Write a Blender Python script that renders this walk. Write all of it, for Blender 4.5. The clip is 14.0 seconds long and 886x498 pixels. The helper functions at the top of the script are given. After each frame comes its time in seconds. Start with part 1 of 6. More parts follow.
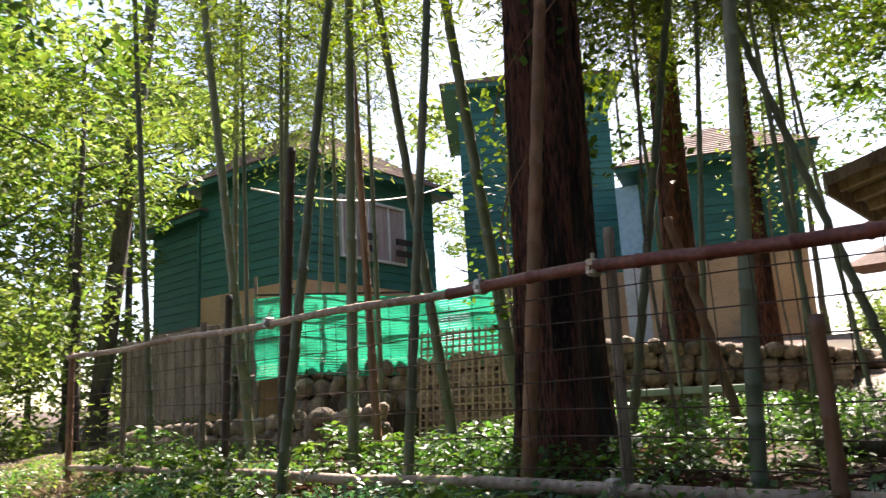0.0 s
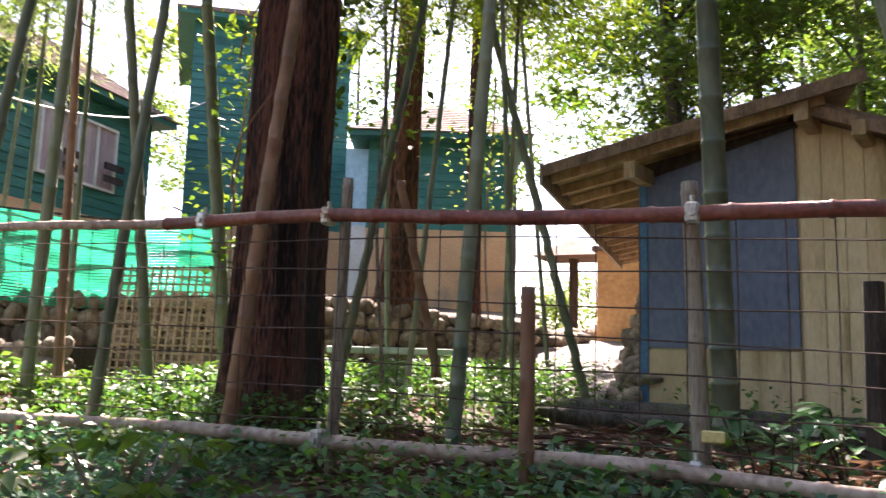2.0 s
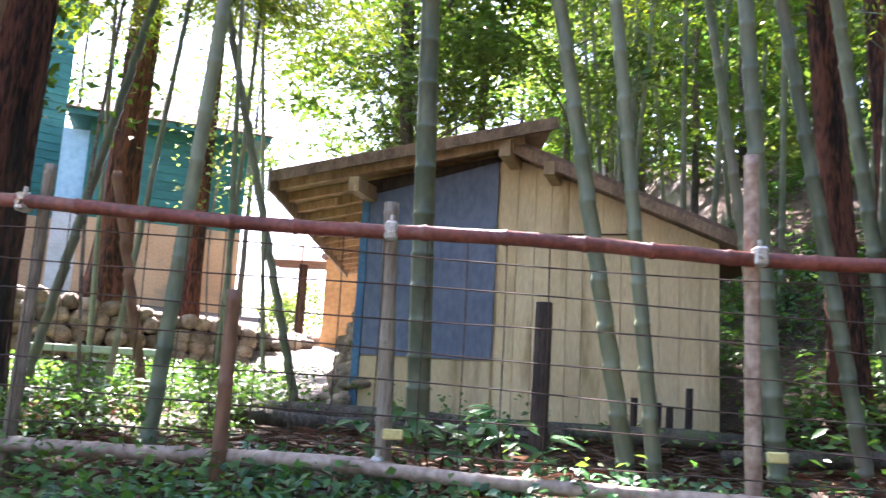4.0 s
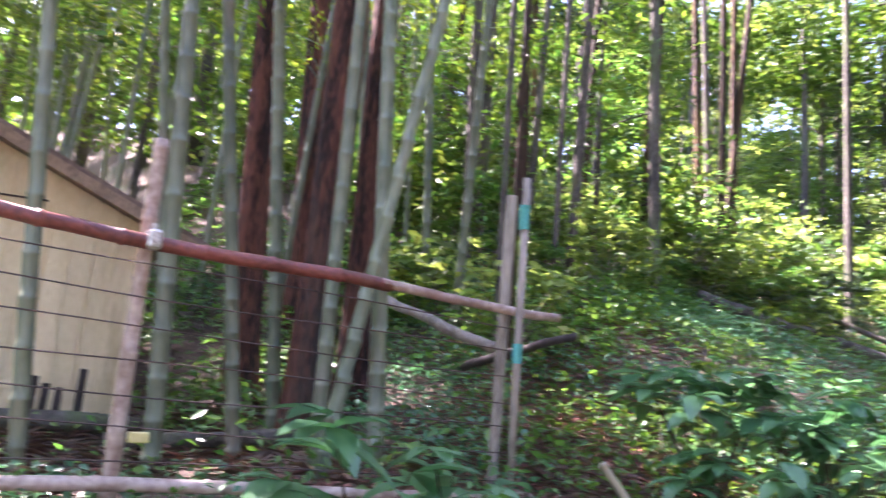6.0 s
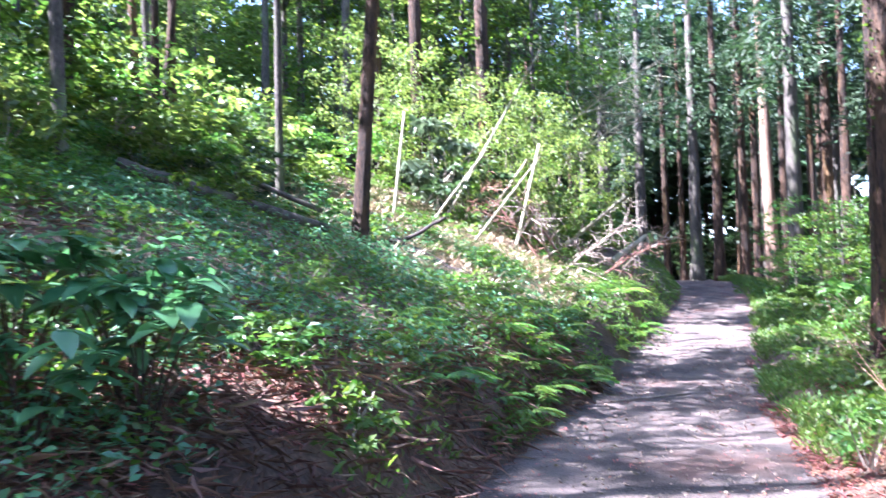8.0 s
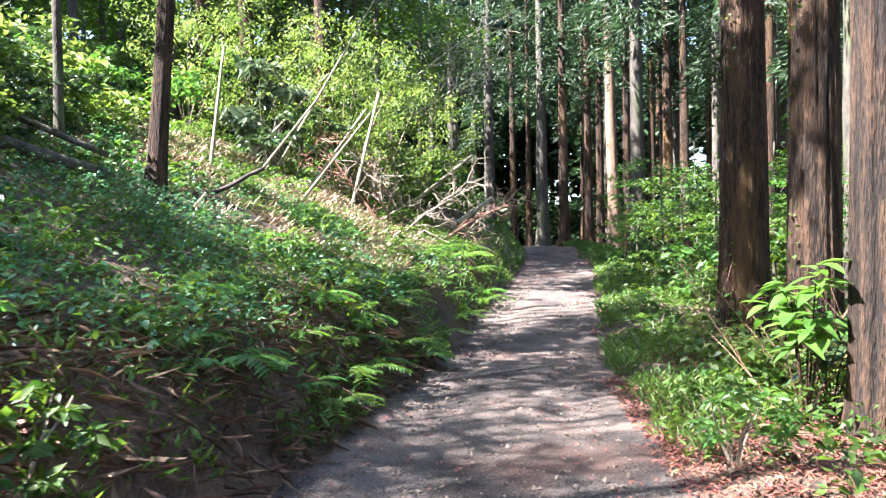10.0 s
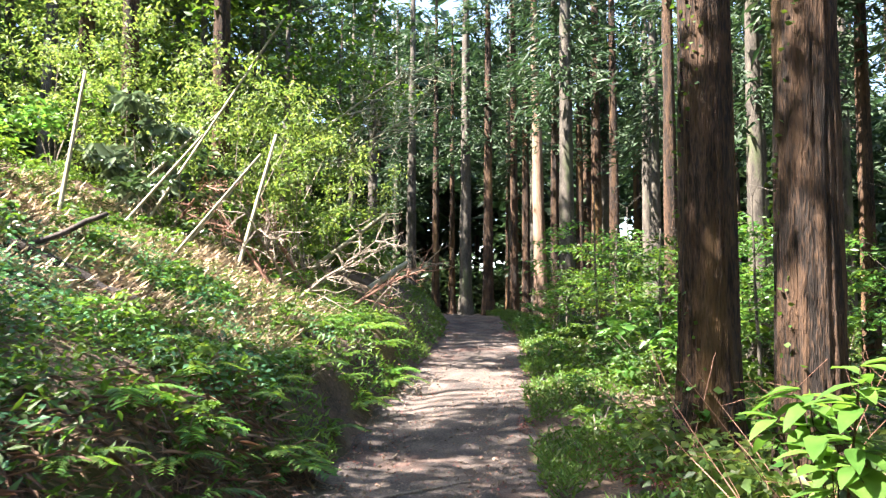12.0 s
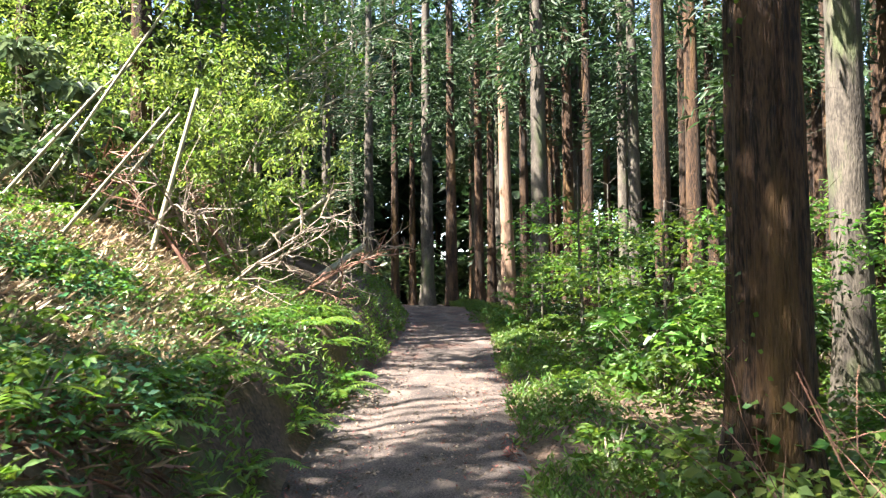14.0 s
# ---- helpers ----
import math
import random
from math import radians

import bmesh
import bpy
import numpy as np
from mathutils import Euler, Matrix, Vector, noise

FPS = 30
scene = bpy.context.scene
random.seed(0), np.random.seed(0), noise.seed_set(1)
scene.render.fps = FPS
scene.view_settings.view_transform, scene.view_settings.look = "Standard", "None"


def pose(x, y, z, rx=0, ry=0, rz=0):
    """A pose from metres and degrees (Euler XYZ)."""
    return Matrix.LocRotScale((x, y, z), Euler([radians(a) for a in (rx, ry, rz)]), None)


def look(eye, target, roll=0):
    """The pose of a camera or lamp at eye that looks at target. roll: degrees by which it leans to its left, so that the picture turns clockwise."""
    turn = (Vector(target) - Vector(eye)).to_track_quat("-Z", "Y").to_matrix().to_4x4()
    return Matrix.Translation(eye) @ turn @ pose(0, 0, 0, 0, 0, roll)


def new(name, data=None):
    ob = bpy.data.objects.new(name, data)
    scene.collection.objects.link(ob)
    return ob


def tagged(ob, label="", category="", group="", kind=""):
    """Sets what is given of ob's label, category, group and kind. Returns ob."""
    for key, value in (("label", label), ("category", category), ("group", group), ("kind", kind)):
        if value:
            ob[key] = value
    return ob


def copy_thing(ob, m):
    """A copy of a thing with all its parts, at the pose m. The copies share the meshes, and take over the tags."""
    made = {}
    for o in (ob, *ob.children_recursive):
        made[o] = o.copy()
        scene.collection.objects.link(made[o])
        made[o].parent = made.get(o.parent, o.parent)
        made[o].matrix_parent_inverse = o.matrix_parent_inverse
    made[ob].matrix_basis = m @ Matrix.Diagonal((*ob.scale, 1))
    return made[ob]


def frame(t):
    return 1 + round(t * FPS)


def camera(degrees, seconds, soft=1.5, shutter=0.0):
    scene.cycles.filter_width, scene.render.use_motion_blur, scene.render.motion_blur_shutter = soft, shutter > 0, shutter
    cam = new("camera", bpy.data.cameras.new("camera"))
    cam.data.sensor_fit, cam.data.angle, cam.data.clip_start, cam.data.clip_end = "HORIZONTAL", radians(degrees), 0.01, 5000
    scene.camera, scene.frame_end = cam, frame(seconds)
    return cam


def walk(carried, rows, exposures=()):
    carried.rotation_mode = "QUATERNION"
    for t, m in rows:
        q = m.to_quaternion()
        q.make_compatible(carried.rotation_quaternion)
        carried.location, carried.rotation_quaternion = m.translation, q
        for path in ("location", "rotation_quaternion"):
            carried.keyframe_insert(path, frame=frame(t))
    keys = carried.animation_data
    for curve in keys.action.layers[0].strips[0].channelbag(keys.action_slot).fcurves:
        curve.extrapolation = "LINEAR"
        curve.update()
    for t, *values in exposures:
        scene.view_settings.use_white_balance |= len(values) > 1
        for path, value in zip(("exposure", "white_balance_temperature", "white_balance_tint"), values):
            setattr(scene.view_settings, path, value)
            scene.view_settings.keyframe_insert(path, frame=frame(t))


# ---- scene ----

# ---------------- camera and its walk ----------------
cam = camera(59.4, 14.0, soft=1.3, shutter=0.35)
# seconds, place, heading, pitch, roll
PATH = [
    (0.0, (-0.073, 1.934, 1.451), 134.2, 11.1, -3.2),
    (0.5, (-0.090, 1.946, 1.450), 129.8, 10.9, -2.1),
    (1.0, (-0.104, 1.930, 1.448), 124.6, 10.1, -0.8),
    (1.5, (-0.124, 1.867, 1.437), 119.0, 8.9, 0.1),
    (2.0, (-0.128, 1.811, 1.426), 113.4, 7.6, 1.6),
    (2.5, (-0.139, 1.793, 1.417), 107.7, 7.0, 2.6),
    (5.0, (0.082, 2.075, 1.418), 79.2, 10.4, 2.9),
    (5.5, (0.080, 2.100, 1.420), 67.7, 10.6, 3.4),
    (6.0, (0.055, 2.140, 1.420), 54.3, 10.5, 4.8),
    (6.5, (0.110, 2.240, 1.400), 41.4, 10.0, 4.0),
    (7.0, (0.270, 2.430, 1.390), 31.5, 9.0, 2.2),
    (7.5, (0.480, 2.660, 1.400), 24.3, 5.8, 0.3),
    (8.0, (0.520, 2.920, 1.405), 18.0, 2.4, -1.4),
    (8.5, (0.409, 3.218, 1.404), 11.0, -0.4, -3.1),
    (8.7, (0.404, 3.360, 1.405), 8.4, -1.3, -2.3),
    (11.0, (0.605, 5.231, 1.298), 6.1, 2.0, 0.4),
    (11.5, (0.597, 5.795, 1.385), 3.2, 3.6, 1.1),
    (12.0, (0.588, 6.279, 1.414), 1.7, 4.4, 0.2),
    (12.5, (0.541, 6.802, 1.420), -0.4, 4.0, 0.4),
    (13.0, (0.536, 7.311, 1.401), -0.8, 3.5, 0.2),
    (13.5, (0.526, 7.790, 1.394), -0.5, 3.4, -0.3),
    (14.0, (0.510, 8.289, 1.414), -1.3, 3.7, -0.5),
]


def aim(eye, yaw, pitch, roll):
    a, b = radians(yaw), radians(pitch)
    way = Vector((-math.sin(a) * math.cos(b), math.cos(a) * math.cos(b), math.sin(b)))
    return look(Vector(eye), Vector(eye) + way, roll)


# seconds, stops, white balance and tint
EXPOSURES = [(0.0, 2.0, 7000, 24), (1.0, 2.15, 7000, 24), (2.5, 3.15, 6800, 31), (5.0, 3.95, 6000, 29), (5.5, 4.1, 6100, 37), (6.0, 4.15, 6200, 43), (7.0, 4.1, 5600, 42),
             (8.5, 3.5, 5300, 25), (11.0, 3.25, 6500, 18), (14.0, 3.0, 6700, 15)]
walk(cam, [(t, aim(e, y, p, r)) for t, e, y, p, r in PATH], EXPOSURES)

# ---------------- world and sun ----------------
SUN_FROM = Vector((-0.80, -0.36, 1.12)).normalized()
world = bpy.data.worlds.new("sky")
scene.world = world
world.use_nodes = True
wn = world.node_tree
sky = wn.nodes.new("ShaderNodeTexSky")
sky.sky_type = "NISHITA"
sky.sun_disc = False
sky.sun_elevation = math.asin(SUN_FROM.z)
sky.sun_rotation = math.atan2(SUN_FROM.x, SUN_FROM.y)
wn.links.new(sky.outputs[0], wn.nodes["Background"].inputs[0])
wn.nodes["Background"].inputs[1].default_value = 0.09
sun = new("sun", bpy.data.lights.new("sun", "SUN"))
sun.data.energy = 5.0
sun.data.angle = radians(0.6)
sun.data.color = (1.0, 0.95, 0.86)
sun.matrix_world = look(SUN_FROM * 60, (0, 0, 0))


# ---------------- materials ----------------
def surface(name, low, high, scale=4.0, rough=0.8, bump=0.3, stretch=(1, 1, 1), spots=None, spot_size=0.8,
            spot_at=0.55, vary=0.15, metal=0.0, fine=None, island=False, through_light=0.0, bump_size=0.035, sharp=0.10):
    """Two-scale colour, relief and wear; low and high are the two base colours, spots a stain colour."""
    m = bpy.data.materials.new(name)
    m.use_nodes = True
    t = m.node_tree
    n, link = t.nodes, t.links.new
    bsdf = n["Principled BSDF"]
    bsdf.inputs["Roughness"].default_value = rough
    bsdf.inputs["Metallic"].default_value = metal
    co = n.new("ShaderNodeTexCoord")
    mp = n.new("ShaderNodeMapping")
    mp.inputs["Scale"].default_value = stretch
    link(co.outputs["Object"], mp.inputs[0])
    info = n.new("ShaderNodeObjectInfo")
    rnd = info.outputs["Random"]
    shift = n.new("ShaderNodeVectorMath")
    shift.operation = "ADD"
    mul = n.new("ShaderNodeMath")
    mul.operation = "MULTIPLY"
    mul.inputs[1].default_value = 37.0
    link(rnd, mul.inputs[0])
    link(mp.outputs[0], shift.inputs[0])
    link(mul.outputs[0], shift.inputs[1])
    big = n.new("ShaderNodeTexNoise")
    big.inputs["Scale"].default_value = scale
    big.inputs["Detail"].default_value = 5
    link(shift.outputs[0], big.inputs["Vector"])
    small = n.new("ShaderNodeTexNoise")
    small.inputs["Scale"].default_value = fine or scale * 9
    small.inputs["Detail"].default_value = 4
    link(shift.outputs[0], small.inputs["Vector"])
    add = n.new("ShaderNodeMath")
    add.operation = "MULTIPLY_ADD"
    add.inputs[1].default_value = 0.5
    link(small.outputs["Fac"], add.inputs[0])
    half = n.new("ShaderNodeMath")
    half.operation = "MULTIPLY"
    half.inputs[1].default_value = 0.5
    link(big.outputs["Fac"], half.inputs[0])
    link(half.outputs[0], add.inputs[2])
    ramp = n.new("ShaderNodeValToRGB")
    ramp.color_ramp.elements[0].position, ramp.color_ramp.elements[1].position = 0.5 - sharp, 0.5 + sharp
    ramp.color_ramp.elements[0].color, ramp.color_ramp.elements[1].color = (*low, 1), (*high, 1)
    link(add.outputs[0], ramp.inputs[0])
    colour = ramp.outputs[0]
    if spots:
        st = n.new("ShaderNodeTexNoise")
        st.inputs["Scale"].default_value = spot_size
        st.inputs["Detail"].default_value = 6
        st.inputs["Roughness"].default_value = 0.65
        link(shift.outputs[0], st.inputs["Vector"])
        sr = n.new("ShaderNodeValToRGB")
        sr.color_ramp.elements[0].position, sr.color_ramp.elements[1].position = spot_at, spot_at + 0.12
        link(st.outputs["Fac"], sr.inputs[0])
        mix = n.new("ShaderNodeMix")
        mix.data_type = "RGBA"
        link(sr.outputs[0], mix.inputs[0])
        link(colour, mix.inputs[6])
        mix.inputs[7].default_value = (*spots, 1)
        colour = mix.outputs[2]
    if vary:
        hsv = n.new("ShaderNodeHueSaturation")
        mr = n.new("ShaderNodeMapRange")
        mr.inputs["To Min"].default_value, mr.inputs["To Max"].default_value = 1 - vary, 1 + vary
        if island:
            geo = n.new("ShaderNodeNewGeometry")
            link(geo.outputs["Random Per Island"], mr.inputs[0])
            hue = n.new("ShaderNodeMapRange")
            hue.inputs["To Min"].default_value, hue.inputs["To Max"].default_value = 0.475, 0.52
            frac = n.new("ShaderNodeMath")
            frac.operation = "FRACT"
            m7 = n.new("ShaderNodeMath")
            m7.operation = "MULTIPLY"
            m7.inputs[1].default_value = 7.3
            link(geo.outputs["Random Per Island"], m7.inputs[0])
            link(m7.outputs[0], frac.inputs[0])
            link(frac.outputs[0], hue.inputs[0])
            link(hue.outputs[0], hsv.inputs["Hue"])
        else:
            link(rnd, mr.inputs[0])
        link(mr.outputs[0], hsv.inputs["Value"])
        link(colour, hsv.inputs["Color"])
        colour = hsv.outputs[0]
    link(colour, bsdf.inputs["Base Color"])
    if bump:
        b = n.new("ShaderNodeBump")
        b.inputs["Strength"].default_value = bump
        b.inputs["Distance"].default_value = bump_size
        link(add.outputs[0], b.inputs["Height"])
        link(b.outputs[0], bsdf.inputs["Normal"])
    if through_light:
        tl = n.new("ShaderNodeBsdfTranslucent")
        hs = n.new("ShaderNodeHueSaturation")
        hs.inputs["Hue"].default_value = 0.485
        hs.inputs["Saturation"].default_value = 1.1
        hs.inputs["Value"].default_value = 1.7
        link(colour, hs.inputs["Color"])
        link(hs.outputs[0], tl.inputs[0])
        ms = n.new("ShaderNodeMixShader")
        ms.inputs[0].default_value = through_light
        link(bsdf.outputs[0], ms.inputs[1])
        link(tl.outputs[0], ms.inputs[2])
        link(ms.outputs[0], n["Material Output"].inputs["Surface"])
    return m


def leaf_mat(name, low, high, t=0.45, rough=0.5, vary=0.35):
    return surface(name, low, high, scale=0.6, fine=6, rough=rough, bump=0, vary=vary, island=True, through_light=t)


SOIL = surface("forest_soil", (0.035, 0.024, 0.016), (0.13, 0.085, 0.055), 1.3, 0.95, 0.8, spots=(0.05, 0.075, 0.02), spot_size=0.5, spot_at=0.56, vary=0, fine=28, bump_size=0.03)
GRAVEL = surface("gravel_dirt", (0.032, 0.025, 0.022), (0.150, 0.119, 0.100), 2.0, 0.95, 0.9, spots=(0.105, 0.060, 0.045), spot_size=0.7, spot_at=0.54, vary=0, fine=60, bump_size=0.05, sharp=0.08)
BARK_RED = surface("redwood_bark", (0.020, 0.009, 0.007), (0.20, 0.072, 0.044), 3.0, 0.95, 1.0, (3, 3, 0.4), spots=(0.05, 0.045, 0.035), spot_size=0.7, spot_at=0.58, vary=0.1, fine=24, bump_size=0.12, sharp=0.07)
BARK_CEDAR = surface("cedar_bark", (0.013, 0.008, 0.005), (0.095, 0.052, 0.027), 3.0, 0.95, 1.0, (3, 3, 0.4), spots=(0.17, 0.095, 0.032), spot_size=0.5, spot_at=0.56, vary=0.2, fine=26, bump_size=0.12, sharp=0.07)
BARK_PALE = surface("pale_bark", (0.14, 0.085, 0.055), (0.36, 0.24, 0.16), 2.5, 0.9, 0.7, (3, 3, 0.3), vary=0.2, fine=22)
BARK_GREY = surface("grey_bark", (0.035, 0.030, 0.024), (0.125, 0.108, 0.085), 4, 0.9, 0.8, (2, 2, 0.6), spots=(0.09, 0.11, 0.05), spot_size=1.2, vary=0.2, fine=30)
CULM = surface("bamboo_culm", (0.10, 0.13, 0.085), (0.20, 0.225, 0.145), 1.6, 0.45, 0.1, (1, 1, 0.5), spots=(0.22, 0.20, 0.15), spot_size=1.4, spot_at=0.56, vary=0.22, fine=14)
CULM_OLD = surface("aged_bamboo", (0.18, 0.085, 0.05), (0.34, 0.18, 0.11), 1.6, 0.55, 0.15, (1, 1, 0.4), spots=(0.10, 0.09, 0.05), spot_size=1.2, vary=0.2, fine=18)
CULM_DEAD = surface("dead_pale_bamboo", (0.21, 0.195, 0.12), (0.38, 0.35, 0.235), 1.6, 0.6, 0.1, (1, 1, 0.4), vary=0.15, fine=18)
CULM_DARK = surface("dark_charred_bamboo", (0.018, 0.012, 0.010), (0.06, 0.035, 0.028), 1.6, 0.6, 0.25, (1, 1, 0.4), vary=0.2, fine=18)
PIPE_RED = surface("red_rusty_pipe", (0.11, 0.030, 0.022), (0.24, 0.065, 0.045), 3, 0.45, 0.2, spots=(0.22, 0.11, 0.08), spot_size=2.0, spot_at=0.6, vary=0.05, fine=40)
PIPE_PALE = surface("weathered_pale_pole", (0.26, 0.17, 0.13), (0.52, 0.40, 0.32), 2, 0.6, 0.2, spots=(0.20, 0.10, 0.07), spot_size=1.4, vary=0.05, fine=30)
STEEL = surface("galvanised_clamp", (0.35, 0.33, 0.30), (0.62, 0.60, 0.56), 12, 0.4, 0.1, spots=(0.30, 0.17, 0.09), spot_size=9, vary=0.1, metal=0.6)
WIRE = surface("rusty_wire", (0.035, 0.020, 0.015), (0.10, 0.055, 0.04), 9, 0.7, 0, vary=0.1)
WOOD_OLD = surface("weathered_grey_wood", (0.15, 0.12, 0.09), (0.34, 0.29, 0.23), 3, 0.85, 0.4, (4, 4, 0.5), vary=0.15, fine=26)
WOOD_DARK = surface("dark_wet_wood", (0.018, 0.013, 0.011), (0.07, 0.05, 0.04), 3, 0.8, 0.5, (4, 4, 0.5), vary=0.15, fine=26)
WOOD_TAN = surface("tan_rafter_wood", (0.30, 0.20, 0.11), (0.50, 0.36, 0.21), 3, 0.75, 0.3, (4, 4, 0.6), spots=(0.20, 0.13, 0.07), spot_size=1.5, vary=0.12, fine=26)
WOOD_BROWN = surface("weathered_brown_board", (0.14, 0.088, 0.055), (0.30, 0.20, 0.13), 3, 0.8, 0.3, (3, 3, 1), vary=0.1, fine=26)
PLANK_YELLOW = surface("yellow_painted_plank", (0.66, 0.50, 0.28), (0.82, 0.66, 0.41), 1.4, 0.7, 0.25, (3, 3, 0.5), spots=(0.38, 0.27, 0.13), spot_size=1.1, spot_at=0.56, vary=0.07, fine=30)
SHEET_BLUE = surface("grey_blue_sheet", (0.10, 0.135, 0.215), (0.165, 0.205, 0.30), 1.2, 0.55, 0.12, (1, 1, 0.5), spots=(0.20, 0.24, 0.33), spot_size=0.9, spot_at=0.58, vary=0.05, fine=24)
TRIM_BLUE = surface("blue_painted_trim", (0.03, 0.12, 0.24), (0.06, 0.20, 0.36), 3, 0.5, 0.15, vary=0.05)
GREEN_SIDING = surface("green_painted_siding", (0.013, 0.115, 0.090), (0.026, 0.185, 0.142), 1.4, 0.6, 0.15, (0.6, 0.6, 3), spots=(0.03, 0.17, 0.13), spot_size=1.0, vary=0.10, fine=20)
TAN_WALL = surface("tan_plaster", (0.56, 0.335, 0.175), (0.72, 0.46, 0.255), 1.2, 0.85, 0.2, spots=(0.42, 0.30, 0.19), spot_size=0.9, vary=0.05, fine=24)
# skylight on a house's side face, painted in as pale blue
SKYLIT_WALL = surface("skylit_side_wall", (0.30, 0.52, 0.62), (0.42, 0.66, 0.74), 1.0, 0.7, 0.1, vary=0.05)
ORANGE_WALL = surface("orange_plaster", (0.55, 0.27, 0.10), (0.72, 0.38, 0.15), 1.2, 0.8, 0.2, vary=0.05)
SHINGLE = surface("brown_roof_shingle", (0.13, 0.085, 0.065), (0.26, 0.18, 0.14), 2, 0.9, 0.4, vary=0.2, fine=30)
# paler than the track gravel: the lane's sunlight is put into the colour
LANE = surface("sunlit_pale_gravel", (0.11, 0.095, 0.085), (0.24, 0.21, 0.185), 2.0, 0.95, 0.5, vary=0, fine=50)
WHITE_PAINT = surface("off_white_paint", (0.55, 0.55, 0.50), (0.75, 0.75, 0.70), 3, 0.6, 0.1, vary=0.05)
BENCH_PAINT = surface("pale_mint_board", (0.42, 0.52, 0.46), (0.60, 0.68, 0.60), 3, 0.6, 0.15, vary=0.05)
CURTAIN = surface("pinkish_curtain", (0.30, 0.22, 0.21), (0.50, 0.40, 0.38), 3, 0.9, 0.2, (4, 4, 0.3), vary=0.03)
STONE = surface("river_stone", (0.13, 0.10, 0.075), (0.40, 0.31, 0.235), 2.5, 0.9, 0.5, spots=(0.11, 0.12, 0.06), spot_size=1.4, spot_at=0.58, vary=0.35, fine=26)
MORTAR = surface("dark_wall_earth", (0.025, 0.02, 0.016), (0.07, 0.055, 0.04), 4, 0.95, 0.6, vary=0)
NET = surface("green_shade_net", (0.02, 0.27, 0.18), (0.045, 0.40, 0.27), 3, 0.6, 0, vary=0.05, through_light=0.35)
TAPE = surface("teal_tape", (0.03, 0.24, 0.20), (0.06, 0.34, 0.28), 6, 0.5, 0.1, vary=0)
LATTICE = surface("pale_bamboo_lath", (0.26, 0.20, 0.13), (0.46, 0.37, 0.25), 4, 0.7, 0.2, vary=0.2)
TAG = surface("yellow_tag", (0.5, 0.42, 0.16), (0.66, 0.56, 0.24), 6, 0.6, 0.1, vary=0)
BLOSSOM = surface("white_petals", (0.7, 0.7, 0.66), (0.85, 0.85, 0.8), 6, 0.6, 0, vary=0.05)
LEAF_BAMBOO = leaf_mat("bamboo_leaf", (0.06, 0.115, 0.012), (0.13, 0.20, 0.025), 0.5)
LEAF_BROAD = leaf_mat("broad_leaf", (0.035, 0.085, 0.014), (0.08, 0.15, 0.025), 0.45)
LEAF_LIGHT = leaf_mat("light_maple_leaf", (0.075, 0.135, 0.026), (0.155, 0.23, 0.06), 0.5)
LEAF_DARK = leaf_mat("dark_glossy_leaf", (0.018, 0.045, 0.015), (0.045, 0.085, 0.028), 0.25, 0.35)
LEAF_GLOSS = leaf_mat("grey_green_glossy_leaf", (0.06, 0.10, 0.055), (0.12, 0.17, 0.09), 0.2, 0.3)
LEAF_SHRUB = leaf_mat("fresh_shrub_leaf", (0.04, 0.12, 0.022), (0.09, 0.20, 0.04), 0.4, 0.4)
LEAF_COOL = leaf_mat("cool_green_leaf", (0.036, 0.118, 0.052), (0.085, 0.205, 0.092), 0.3, 0.35)
LEAF_HERB = leaf_mat("verge_herb_leaf", (0.05, 0.12, 0.02), (0.12, 0.21, 0.04), 0.4)
NEEDLE = leaf_mat("cedar_needle", (0.014, 0.038, 0.016), (0.040, 0.080, 0.030), 0.25, 0.6)
LITTER = leaf_mat("dry_leaf_litter", (0.085, 0.045, 0.026), (0.24, 0.15, 0.095), 0.1, 0.8)
LITTER_RED = leaf_mat("red_brown_needles", (0.14, 0.055, 0.035), (0.30, 0.13, 0.09), 0.1, 0.85)
STRAW = leaf_mat("bleached_straw", (0.24, 0.19, 0.115), (0.46, 0.385, 0.26), 0.15, 0.8)
TWIG = surface("grey_twig", (0.11, 0.085, 0.065), (0.30, 0.25, 0.20), 6, 0.9, 0.3, vary=0.2)
TWIG_RED = surface("reddish_twig", (0.16, 0.075, 0.05), (0.32, 0.17, 0.12), 6, 0.8, 0.2, vary=0.1)


# ---------------- mesh helpers ----------------
rng = np.random.default_rng(7)


def thing(name, label, category, place=(0, 0, 0), group="", kind=""):
    ob = new(name)
    ob.empty_display_size = 0.1
    ob.location = place
    return tagged(ob, label, category, group, kind)


class Geo:
    """Collects verts and faces of one mesh."""

    def __init__(self):
        self.v, self.f, self.k = [], [], 0

    def add(self, v, f):
        k = self.k
        self.v.append(np.asarray(v, float).reshape(-1, 3))
        self.f.extend([tuple(i + k for i in q) for q in f])
        self.k += len(self.v[-1])
        return self

    def mesh(self, name, mat, smooth=False):
        me = bpy.data.meshes.new(name)
        me.from_pydata(np.concatenate(self.v).tolist(), [], self.f)
        me.materials.append(mat)
        if smooth:
            me.polygons.foreach_set("use_smooth", [True] * len(me.polygons))
        me.update()
        return me


def part(name, geo, mat, parent=None, label="", smooth=False):
    me = geo if isinstance(geo, bpy.types.Mesh) else geo.mesh(name, mat, smooth)
    ob = new(name, me)
    if parent:
        ob.parent = parent
    if label:
        ob["label"] = label
    return ob


